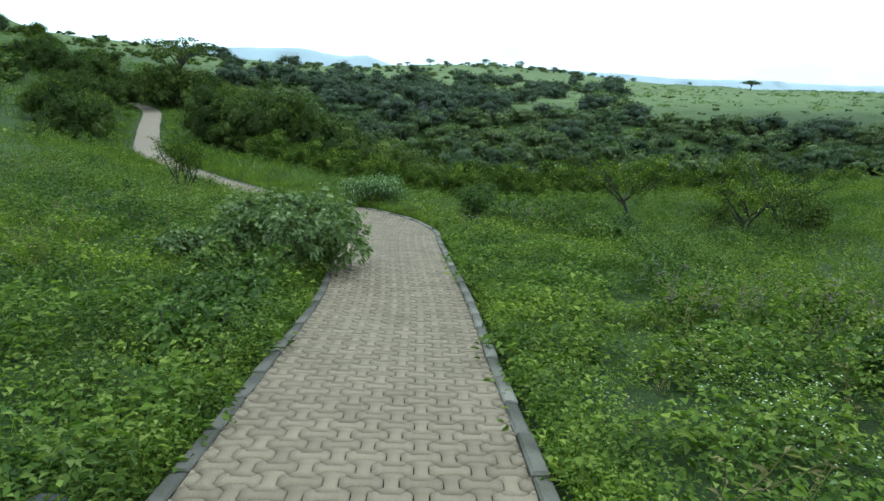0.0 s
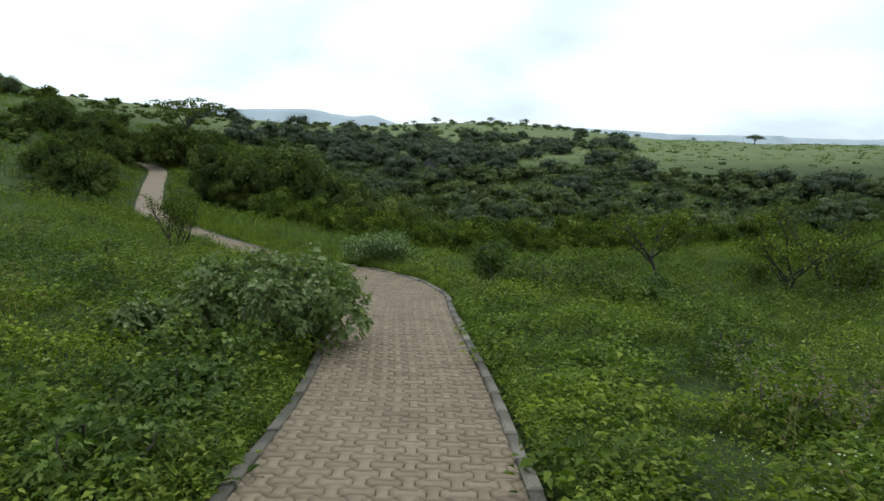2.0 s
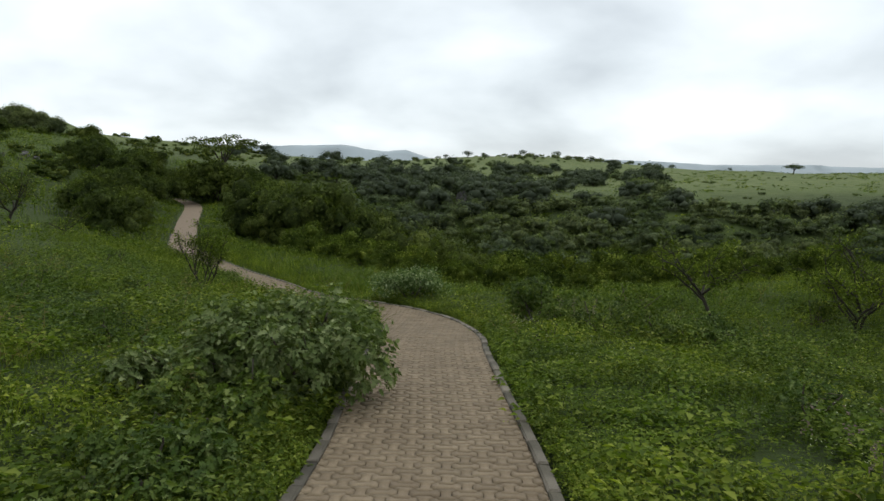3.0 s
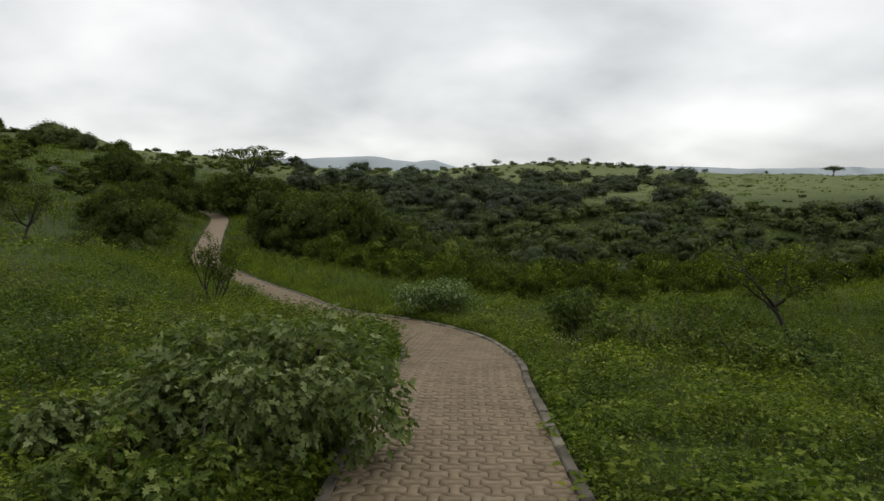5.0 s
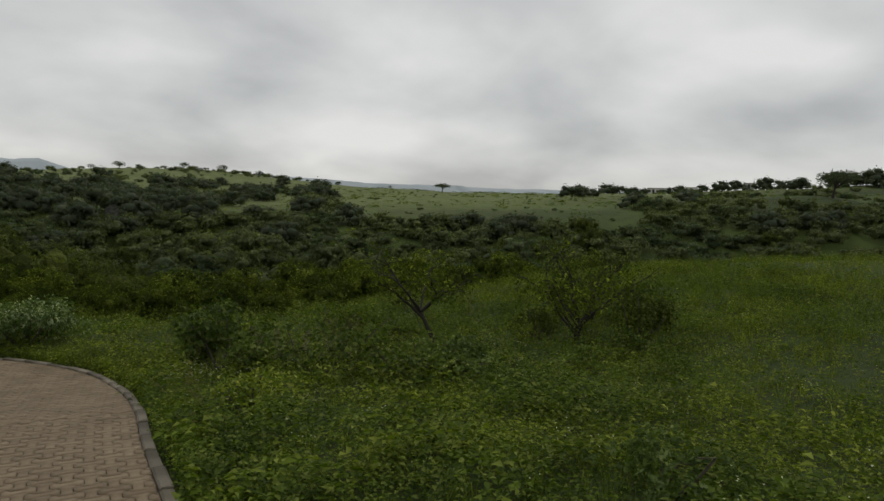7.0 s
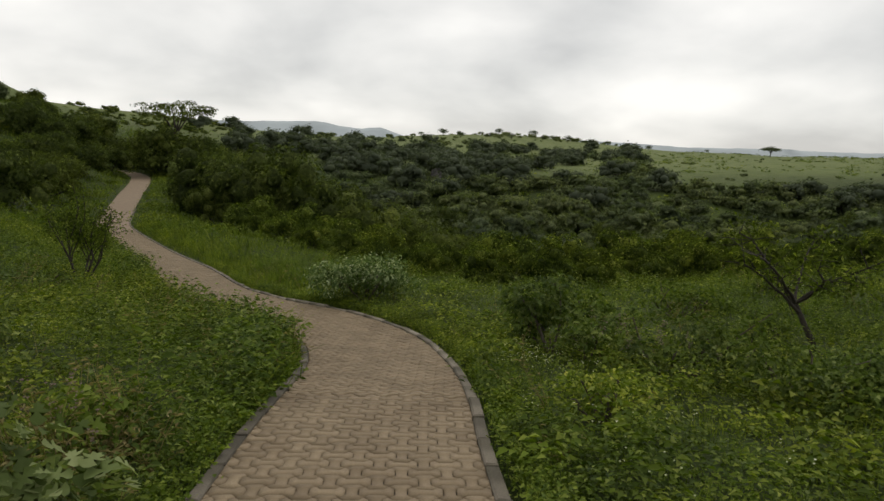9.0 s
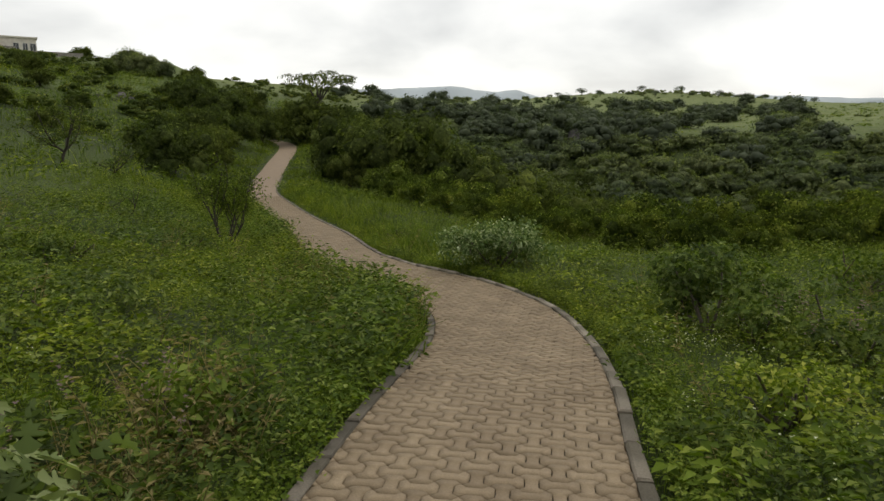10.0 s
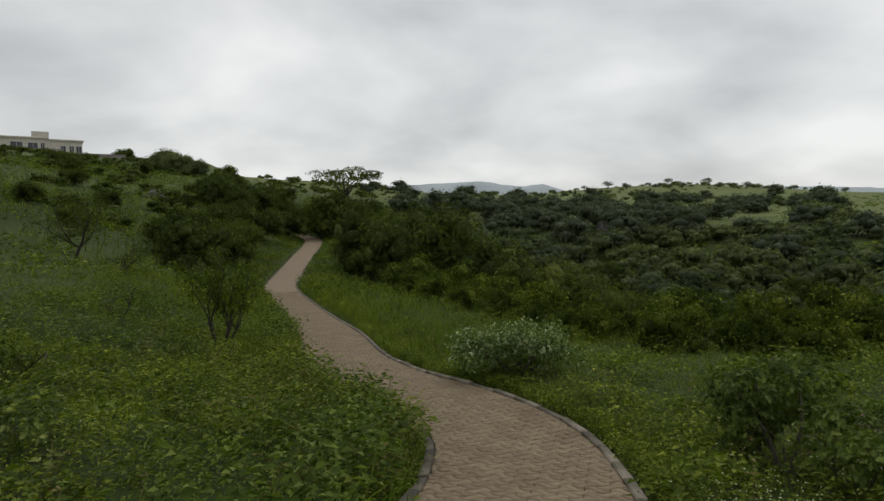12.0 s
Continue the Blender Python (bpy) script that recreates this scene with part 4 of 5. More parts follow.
def limb_tree(name, at, height, spread, lean, limbs, twigs, leaf, per_twig, mat, label, category="tree", group="", seed=1, thick=0.06, bark=BARK, fork=0.35,
              flat=0.5, bare=0.0, turn=0.0, trunks=1):
    """A small tree: leaning trunk, crooked limbs, twigs and leaf sprays at their ends."""
    r = np.random.default_rng(seed)
    ob = thing(name, (at[0], at[1], land_at(*at[:2]) - 0.05), label, category, group, turn)
    wood, ends = Bag(), []
    for k in range(trunks):
        a0 = 2 * np.pi * k / max(trunks, 1) + r.uniform(0, 1)
        way = np.array([lean[0], lean[1], 1.0]) + (np.array([np.cos(a0), np.sin(a0), 0]) * 0.45 if trunks > 1 else 0)
        line, d = wander((0.05 * np.cos(a0) * (trunks > 1), 0.05 * np.sin(a0) * (trunks > 1), 0), way, height * fork, 5, 0.09, r)
        tube(wood, line, thick, thick * 0.7, 8)
        for i in range(limbs):
            a = 2 * np.pi * (i + r.uniform(-0.3, 0.3)) / limbs
            out = np.array([np.cos(a) * spread, np.sin(a) * spread, height * (1 - fork) * r.uniform(0.6, 1.05)])
            limb, d2 = wander(line[-1 - int(r.integers(0, 2))], out, np.linalg.norm(out) * 0.8, 6, 0.16, r)
            tube(wood, limb, thick * 0.55, thick * 0.2, 6)
            for j in range(twigs):
                start = limb[int(r.integers(2, len(limb)))]
                w = unit(d2 * 0.4 + r.normal(0, 0.7, 3) + np.array([0, 0, 0.25]))
                w[2] *= flat
                twig, _d = wander(start, w, spread * r.uniform(0.2, 0.45), 3, 0.2, r)
                tube(wood, twig, thick * 0.16, thick * 0.06, 4)
                if r.uniform() > bare:
                    ends.append(twig[1:])
    part("trunk", smooth(wood.mesh("trunk")), bark, ob)
    if ends:
        p = np.concatenate(ends)
        p = np.repeat(p, per_twig, 0) + r.normal(0, leaf * 1.1, (len(p) * per_twig, 3)) * np.array([1, 1, 0.7])
        d = r.normal(0, 1, p.shape) + np.array([0, 0, 0.5])
        bag = Bag()
        size = leaf * r.uniform(0.6, 1.2, len(p))
        leaves(bag, p, d, size, size * 0.55, r)
        part("crown", bag.mesh("crown"), mat, ob)
    return ob


limb_tree("small_tree", (6.22, 18.1), 2.05, 1.15, (-0.50, 0.1), 6, 12, 0.085, 9, EDGE, "small leaning tree with a thin dark forked trunk", seed=31, thick=0.045, fork=0.36, flat=0.55, bare=0.3)
limb_tree("shrub_tree", (8.3, 16.9), 1.9, 1.0, (-0.25, 0.1), 5, 9, 0.085, 9, EDGE, "dense dark shrub with crooked branches in the meadow", "shrub", seed=32, thick=0.04, trunks=2, fork=0.2, flat=0.6, bare=0.3)
limb_tree("gnarled_tree", (9.9, 18.0), 1.75, 1.3, (-0.15, 0.0), 7, 11, 0.07, 13, SHRUB, "gnarled small tree with open leafy branches", seed=33, thick=0.055, fork=0.3, flat=0.5, bare=0.15)
bush("dark_shrub", (9.0, 16.1), 0.75, 0.7, 1.1, 2200, 0.075, SHRUB, "dense dark green shrub in the meadow", "shrub", seed=34, lumps=22)
bush("dark_shrub", (7.9, 17.6), 0.6, 0.6, 0.6, 800, 0.075, SHRUB, "low dark green shrub in the meadow", "shrub", seed=35)
limb_tree("bare_shrub", (-5.75, 24.2), 2.5, 0.5, (0, 0), 3, 10, 0.075, 9, EDGE, "upright shrub of bare dark stems with sparse leaves", "shrub", seed=36, thick=0.026, trunks=5, fork=0.28, flat=1.0, bare=0.3)
limb_tree("bare_shrub", (-8.6, 25.2), 0.9, 0.35, (0.2, 0), 3, 4, 0.05, 1, SHRUB, "small leafless twiggy shrub in the grass", "shrub", seed=37, thick=0.02, trunks=2, fork=0.4, flat=1.0, bare=0.9)
limb_tree("gnarled_tree", (-17.1, 35.0), 2.5, 1.7, (0.1, 0), 6, 10, 0.09, 14, SHRUB, "gnarled small tree with a twisted trunk on the slope", seed=38, thick=0.07, fork=0.3, flat=0.5)
limb_tree("gnarled_tree", (-14.2, 33.6), 1.2, 1.0, (0.6, 0), 4, 8, 0.08, 9, SHRUB, "low sprawling tree leaning over the slope", seed=39, thick=0.05, fork=0.3, flat=0.5)


# ---- crowned trees of the gorge and the slopes ----
def crowned(name, height, width, count, leaf, lumps, mat, label, category, group="", seed=1, low=0.12, clear=0.2, trunk_r=0.11, flat=1.0, lump=1.0):
    """A dense tree or tall shrub: trunk with limbs into an uneven crown of many leaf sprays."""
    r = np.random.default_rng(seed)
    ob = tagged(new(name), label, category, group)
    base = height * clear
    c, rad = lobes(r, lumps, width, width * r.uniform(0.8, 1.1), (height - base), low, lump)
    c[:, 2] += base
    rad = rad * np.array([1, 1, flat])
    wood = Bag()
    line, _d = wander((0, 0, -0.3), (*r.normal(0, 0.12, 2), 1), base + height * 0.25, 5, 0.08, r)
    tube(wood, line, trunk_r, trunk_r * 0.6, 7)
    for i in range(min(7, lumps)):
        tube(wood, [line[-2], (line[-1] + c[i]) / 2 + r.normal(0, 0.1, 3), c[i]], trunk_r * 0.45, trunk_r * 0.12, 5)
    part("trunk", smooth(wood.mesh("trunk")), BARK, ob)
    p, d = crown_points(r, count, c, rad, 0.74)
    face = unit(d + np.array([0, 0, 0.3]) + r.normal(0, 0.4, d.shape))
    size = leaf * r.uniform(0.55, 1.25, count)
    bag = Bag()
    if flat == 1.0:
        dense_hearts(bag, r, c, rad)
    leaves(bag, p, across(face, r), size, size * 0.62, r, normal=face)
    part("crown", smooth(bag.mesh("crown")), mat, ob)
    return ob


def plant(proto, x, y, scale, turn, first):
    m = Matrix.Translation((x, y, land_at(x, y) - 0.1)) @ pose(0, 0, 0, 0, 0, turn) @ Matrix.Scale(scale, 4)
    if first:
        proto.matrix_basis = m
        return proto
    ob = copy_thing(proto, pose(0, 0, 0))
    ob.matrix_basis = m
    return ob


used_protos = set()


def stand(protos, places, rng_, tops=False):
    used = used_protos
    for x_, y_, h_ in places:
        k = int(rng_.integers(len(protos)))
        proto, height = protos[k]
        h_ = max(h_ - land_at(x_, y_), 1.0) if tops else h_
        plant(proto, x_, y_, h_ / height, float(rng_.uniform(0, 360)), proto.name not in used)
        used.add(proto.name)


def canopy(x, y):
    """Height of the roof of the woods in the gorge, which lies below the plateau's rim."""
    x, y = np.asarray(x, float), np.asarray(y, float)
    away, bearing = np.hypot(x, y - 10), np.degrees(np.arctan2(x, y - 10))
    rise = np.interp(bearing, [-14, -9, -6.5, -4, 0, 12, 22, 45, 50], [2.0, 1.7, 0.5, -1.0, -1.25, -0.9, -0.5, -0.45, 1.0])
    return 0.27 + away * np.tan(np.radians(rise + 0.35 * rough(x, y, 0.16, 86)))


rng = np.random.default_rng(61)
EDGE_SHRUBS = [(crowned("edge_shrub", 2.2, 1.75, 3800, 0.12, 20, EDGE, "dense yellowish-green shrub at the rim of the gorge", "shrub", "shrubs along the gorge rim", 70 + i, 0.0, 0.0, 0.05, 1.0, 0.8), 2.2) for i in range(4)]
# x, y and height of the top
stand(EDGE_SHRUBS, [(-3.4, 36.6, -1.9), (-1.9, 34.0, -2.0), (-0.7, 31.6, -2.1), (0.4, 29.4, -2.0), (1.6, 27.3, -1.8), (2.9, 25.2, -1.75), (4.3, 24.9, -1.5), (5.7, 25.3, -1.55), (7.1, 26.0, -1.5),
                    (8.6, 26.2, -1.45), (10.1, 26.0, -1.35), (11.6, 25.7, -1.2), (13.2, 25.9, -1.1), (3.2, 27.4, -1.6), (5.1, 27.6, -1.5), (7.2, 28.3, -1.4), (9.4, 28.4, -1.3), (11.6, 28.2, -1.1), (1.9, 29.9, -1.9),
                    (0.4, 32.6, -1.8), (-1.2, 35.4, -1.7), (4.2, 30.4, -1.7), (14.9, 27.0, -1.1), (-2.6, 39, -1.7), (17, 29, -1.4), (20.5, 29, -1.3), (-4.8, 41.5, -1.6)], rng, True)

BIG = [(crowned("gorge_tree", 5.0, 3.0, 2600, 0.20, 24, WOODS, "dense dark green tree at the head of the gorge", "tree", "trees of the gorge", 80 + i, 0.02, 0.06, 0.11, 1.0, 0.82), 5.0) for i in range(4)]
stand(BIG, [(-6.7, 49.5, 1.7), (-9.4, 52.5, 1.2), (-4.4, 47.8, 0.6), (-1.9, 46.0, -0.9), (1.0, 44.8, -1.6), (3.6, 43.5, -2.1), (-3.4, 50.5, -0.5), (-8.5, 46.8, -1.3), (-11.4, 57, 0.6), (-6.3, 45.0, -1.8)], rng, True)
spots_big = [(-12.4, 64, 5.2), (1.5, 44.5, 4.2),
             (-3.0, 53, 6.0), (0.5, 51, 5.5), (3, 48, 5), (7, 47, 5), (11, 45, 5), (15, 42, 5), (20, 40, 5), (25, 39, 5), (31, 39, 5), (38, 38, 5), (9, 56, 6), (15, 53, 6), (21, 50, 6), (28, 48, 6), (36, 49, 6), (44, 48, 6), (18, 60, 6), (26, 58, 6), (35, 57, 6)]
spots_big += [(4.5, 45, 4), (8, 42, 4), (12, 40, 3.8), (16, 37, 3.6), (21, 36, 3.6), (27, 36, 3.6), (34, 36, 3.6), (-5, 60, 6), (-12, 72, 5),
             (5, 57, 5), (10, 52, 4.6), (16, 47, 4.4), (22, 44, 4.4), (29, 43, 4.4), (36, 44, 4.4), (44, 42, 4.4), (52, 40, 4.4), (43, 33, 3.6), (60, 36, 4)]
x, y = rng.uniform(-12, 130, 900), rng.uniform(44, 86, 900)
zz = land(x, y)
ok = (zz < -4.2) & (near_line(x, y)[0] > 9)
spots_big += [(float(a), float(b), float(rng.uniform(3.0, 4.6))) for a, b in list(zip(x[ok], y[ok]))[:80]]
spots_big = [(a, b, min(c, max(float(canopy(a, b)) - land_at(a, b), 1.0))) for a, b, c in spots_big]
stand(BIG, spots_big, rng)

SLOPE = [(crowned("hillside_tree", 2.6, 2.0, 2600, 0.19, 30, WOODS, "dark rounded thicket tree on the green hillside", "tree", "thickets on the hillside", 90 + i, 0.06, 0.05, 0.08, 1.0, 0.8), 2.6) for i in range(3)]
stand(SLOPE, [(-14.6, 39.2, 2.5), (-16.2, 41.0, 2.7), (-19.5, 54, 2.7), (-22.5, 60, 2.8), (-24.5, 64.5, 2.8), (-27.5, 67, 2.9), (-30, 73, 3.0), (-24.4, 74, 3.2), (-29, 79, 3.2), (-33, 80, 3.0), (-19, 46.5, 2.4), (-22.5, 71, 3.0), (-17.8, 49.4, 2.7), (-20.4, 50.8, 2.4), (-22, 57, 2.6), (-21.6, 63, 2.8), (-25, 69, 3), (-27, 75, 3.4), (-25.5, 82.5, 3.6),
              ], rng)
stand(SLOPE, [(-15, 77, 4.0), (-12.2, 79, 3.8), (-10, 74, 4), (-17.4, 80, 3.6), (-20.2, 81, 3.6), (-22.5, 82, 4.0), (-18.6, 75, 4.4), (-20.8, 77, 3.8), (-38, 92, 3.0), (-31, 90, 3.0), (-42, 98, 2.6), (-27, 60, 1.8), (-36, 60, 1.7), (-30, 48, 1.5),
              (-24, 44, 1.3), (-44, 70, 1.8), (-33, 75, 1.9), (-96, 156, 4), (-26, 40, 1.2), (-35, 45, 1.4), (-46, 85, 2.0), (-40, 52, 1.5), (-29, 54, 1.4), (-50, 76, 2.0)], rng)
stand([(crowned("ridge_tree", 3.4, 2.6, 2200, 0.24, 24, TREE, "dark thicket tree on the brow of the hill", "tree", "thicket on the hill brow", 97, 0.04, 0.05, 0.1), 3.4)],
      [(-52, 104, 9.6), (-55.5, 106, 10.4), (-58.5, 107, 9.9), (-49.5, 103, 8.6), (-61, 109, 9.4)], rng, True)

# the spreading flat-topped tree on the skyline beside the walkway
umbrella = crowned("flat_topped_tree", 6.2, 3.4, 2000, 0.20, 15, WOODS, "spreading flat-topped tree with airy dark branches", "tree", "", 47, 0.35, 0.42, 0.18, 0.17)
plant(umbrella, -18.8, 77, 1.17, 70, True)


# ---- trees across the gorge ----
rng = np.random.default_rng(71)
FAR = [(crowned("far_tree", 3.2, 3.4, 620, 0.42, 20, HAZED_ACACIA, "dark rounded tree on the far side of the gorge", "tree", "trees across the gorge", 100 + i, 0.02, 0.03), 3.2) for i in range(4)]
FLAT = [(crowned("flat_crowned_tree", 4.5, 3.6, 900, 0.40, 18, HAZED_ACACIA, "flat-crowned tree standing on the open plateau", "tree", "lone trees on the plateau", 110 + i, 0.12, 0.14, 0.2, 0.75), 4.5) for i in range(3)]
stand(FLAT, [(a + float(rng.normal(0, 4)) * (c < 5.6), b + float(rng.normal(0, 6)) * (c < 5.6), float(rng.uniform(0.3, 0.72)) * c) for a, b, c in ( (34, 330, 6), (53, 327, 5.5), (74, 313, 6), (44, 335, 4), (62, 322, 4.5), (90, 292, 4.5), (100, 284, 4), (168, 195, 4.4), (20, 322, 5),
             (40, 300, 5), (64, 296, 5), (82, 275, 4), (108, 262, 3.6), (230, 226, 5), (246, 218, 6), (258, 206, 5), (270, 200, 6), (216, 210, 4), (185, 192, 4), (128, 240, 2.6))], rng)
mix = [(75.2, 200.5, 5.4), (71, 199, 5), (40, 205, 5.5), (44, 207, 5), (-4.8, 129.6, 4.2), (-8, 130, 4.2), (-12.6, 129, 4.6), (-16, 131, 4), (12.3, 139, 4.8), (16, 138, 4.4), (9, 140, 4),
       (12.2, 179, 6), (17, 180, 5), (30, 187, 6.5), (34, 188, 5), (80, 246, 5.5), (133, 146, 5), (128, 144, 5), (140, 149, 4), (105, 102, 5), (112, 94, 5), (98, 60, 5), (92, 64, 5), (-6, 107, 4),
       (2, 112, 3.6), (22, 150, 4.4), (28, 158, 4), (50, 170, 4.6), (60, 160, 4.6), (-24, 140, 4), (-30, 160, 4), (-20, 200, 5), (-4, 190, 5), (54, 230, 4), (20, 240, 5)]
x, y = rng.uniform(-35, 200, 2200), rng.uniform(90, 240, 2200)
zz = land(x, y)
band = np.where(zz < -1.0, 0.75, np.clip(0.55 - 0.16 * (zz + 1), 0.02, 0.6)) * np.clip(rough(x, y, 0.05, 81) + 0.45, 0, 1)
ok = (rng.uniform(size=len(x)) < band) & (zz < 6) & (zz > -6) & ((x < 0.40 * y) | (x > 1.05 * y) | (zz < -2.8))
mix += [(float(a), float(b), float(rng.uniform(3, 5.2))) for a, b in list(zip(x[ok], y[ok]))[:85]]
mix += [(0.2 + r_ * math.sin(radians(b_)), 10 + r_ * math.cos(radians(b_)), h_) for b_, r_, h_ in
        ((43.5, 240, 4.0), (46.5, 235, 5.5), (47.6, 236, 5), (49.5, 238, 3.5), (52, 244, 5), (54, 246, 4), (55.5, 240, 5.5), (56.6, 242, 5), (58.4, 238, 6), (60, 245, 5), (61, 246, 5.5), (63.5, 240, 7), (64.6, 242, 7), (66, 238, 8))]
stand(FAR, [(a, b, (1.0 if c == 5.4 else 0.72) * c) for a, b, c in mix], rng)

lone = crowned("lone_acacia", 4.2, 4.0, 1300, 0.34, 20, HAZED_ACACIA, "lone dark umbrella-shaped acacia on the open plateau", "tree", "", 131, 0.30, 0.36, 0.22, 0.5)
plant(lone, 136.5, 225.5, 1.0, 40, True)
edge_acacia = crowned("plateau_acacia", 5.2, 5.0, 1500, 0.36, 20, HAZED_ACACIA, "broad dark acacia at the edge of the plateau", "tree", "", 132, 0.25, 0.25, 0.26, 0.6)
plant(edge_acacia, 125.0, 72.5, 1.0, 10, True)

# far thickets too many to count
SCRUB = []
for i in range(4):
    bag = Bag()
    c, rad = lobes(rng, 10, 2.3, 2.3, 1.8, 0.05, 0.95)
    dense_hearts(bag, rng, c, rad, 0.74)
    p, d = crown_points(rng, 190, c, rad, 0.74)
    face = unit(d + np.array([0, 0, 0.3]) + rng.normal(0, 0.2, d.shape))
    leaves(bag, p, across(face, rng), rng.uniform(0.24, 0.46, 190), 0.26, rng, normal=face)
    SCRUB.append(bag.arrays())


gx_, gy_ = np.meshgrid(np.arange(-16, 330, 3.7), np.arange(40, 380, 3.7))
x, y = (g.ravel() + rng.uniform(-1.7, 1.7, g.size) for g in (gx_, gy_))
z_ = land(x, y)
d_, off_ = near_line(x, y)
full = np.clip(rough(x, y, 0.045, 82) + 0.55, 0.06, 1)
dense = np.where(x > 1.05 * y, 1.2, -2.8)
open_field = (x > 0.40 * y) & (x < 1.05 * y) & (z_ >= dense)
chance = np.where(z_ < dense, 0.95, np.where(open_field, 0.06, np.where(z_ < 0.6, 0.42 * full**2, 0.17 * full)))
room = np.where(np.hypot(x, y - 10) < 118, canopy(x, y) - z_, 9.0)
ok = (rng.uniform(size=len(x)) < chance) & (d_ > 8) & ((y > 46) | (x > 20)) & (off_ > 0) & (room > 0.4)
x, y, low_, room = x[ok], y[ok], np.where(open_field[ok], 0.3, 1.0), room[ok]
size = np.where(land(x, y) < -6.5, rng.uniform(1.1, 2.1, len(x)), np.where(land(x, y) < 2, rng.uniform(0.8, 1.5, len(x)), rng.uniform(0.4, 1.1, len(x))))
scrub = scatter("far_scrub", SCRUB, x, y, land(x, y) - 0.1, np.minimum(low_ * size, room / 1.75 * rng.uniform(0.75, 1.15, len(x))), TREE, rng, 0.1)
smooth(scrub.data)
tagged(scrub, "scattered dark scrub over the gorge sides and plateau", "scrub", kind="stuff")

x, y = rng.uniform(-115, -24, 1500), rng.uniform(45, 165, 1500)
ok = (rng.uniform(size=1500) < np.clip(rough(x, y, 0.09, 85) + 0.3, 0.03, 0.8)) & (near_line(x, y)[0] > 9)
x, y = x[ok][:420], y[ok][:420]
hill_scrub = scatter("hill_scrub", SCRUB, x, y, land(x, y) - 0.1, rng.uniform(0.25, 0.7, len(x)), SHRUB, rng, 0.1)
smooth(hill_scrub.data)
tagged(hill_scrub, "low dark scrub dotted over the hillside", "scrub", kind="stuff")

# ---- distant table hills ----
# distance haze painted as blue-grey colour, with glow to keep the hills pale
HAZE = plain_material("haze_tinted_hills", (0.225, 0.255, 0.268), 1.0, 0.02, 0.10, 0.62)


def ridge(name, x0, x1, y0, depth, top, label, mat):
    """A long flat-topped hill with a stepped skyline and sloping flanks."""
    n = 140
    xs = np.linspace(x0, x1, n)
    h = top(xs) + 0.5 * rough(xs, 0 * xs, 0.08, 91)
    rows = []
    for k, (dy, f) in enumerate(((-depth * 1.2, -0.3), (-depth * 0.5, 0.45), (-depth * 0.25, 0.85), (0, 1.0), (depth, 0.98), (depth * 2, -0.3))):
        wob = 8 * rough(xs, 0 * xs + k * 50, 0.05, 92)
        rows.append(np.stack([xs, y0 + dy + wob, h * f], 1))
    v = np.stack(rows, 1)
    m = len(rows)
    a, b = np.meshgrid(np.arange(n - 1), np.arange(m - 1), indexing="ij")
    q = np.stack([a * m + b, (a + 1) * m + b, (a + 1) * m + b + 1, a * m + b + 1], -1).reshape(-1, 4)
    return tagged(part(name, smooth(np_mesh(name, v.reshape(-1, 3), q)), mat), label, "hills", kind="structure")


RISE = [(-900, 30), (-700, 38), (-380, 46), (-350, 45), (-330, 41), (-280, 40), (-190, 40), (-150, 41.5), (-78, 44.4), (-60, 43), (-46, 40), (-15, 37), (-5, 38.5), (12, 39.5), (30, 33), (60, 24), (140, 16), (220, 8)]
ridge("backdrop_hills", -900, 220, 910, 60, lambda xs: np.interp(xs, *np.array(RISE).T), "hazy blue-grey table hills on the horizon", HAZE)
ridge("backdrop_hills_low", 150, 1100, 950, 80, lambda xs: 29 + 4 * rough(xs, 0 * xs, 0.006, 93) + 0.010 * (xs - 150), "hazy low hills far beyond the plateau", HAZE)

# ---- building on the hill ----
PLASTER = plain_material("cream_plaster", (0.50, 0.47, 0.40), 0.9, 1.5, 0.15)
DARK_GLASS = plain_material("dark_window_glass", (0.03, 0.035, 0.04), 0.15, 3.0, 0.2)
FRAME = plain_material("pale_frames", (0.55, 0.54, 0.50), 0.6, 4.0, 0.1)
WALL = plain_material("boundary_wall_blocks", (0.22, 0.20, 0.18), 0.95, 2.0, 0.2)


def box_part(name, x0, y0, z0, x1, y1, z1, mat, parent, label="", bevel=0.0):
    bm = bmesh.new()
    box_bm(bm, x0, y0, z0, x1, y1, z1)
    if bevel:
        bmesh.ops.bevel(bm, geom=list(bm.edges), offset=bevel, segments=1, affect="EDGES")
    return part(name, bm_mesh(name, bm), mat, parent, label)


hx, hy = -108.5, 142.7
house_turn = math.degrees(math.atan2(108.5, 142.7 - 12))
house = thing("hilltop_house", (hx, hy, 14.0), "cream two-storey house with a flat roof on the hill", "house", turn=house_turn)
box_part("wall", -18, 0, -3.5, 2.9, 10, 3.3, PLASTER, house)
box_part("wall", 2.9, -0.6, -3.5, 9.3, 9, 2.9, PLASTER, house)
box_part("stair_tower", -0.4, 0.6, 3.3, 2.9, 4.5, 4.9, PLASTER, house, "square stair tower above the roof")
box_part("roof", -18.3, -0.3, 3.3, 2.9, 10.3, 3.6, PLASTER, house, "flat roof edge")
box_part("roof", 2.9, -0.9, 2.9, 9.6, 9.3, 3.2, PLASTER, house, "flat roof edge")
porch = box_part("porch", -1.6, -3.2, -2.5, 5.0, -0.6, 0.6, PLASTER, house, "low porch in front")
box_part("porch_roof", -1.9, -3.5, 0.6, 5.3, -0.6, 0.85, WALL, porch)
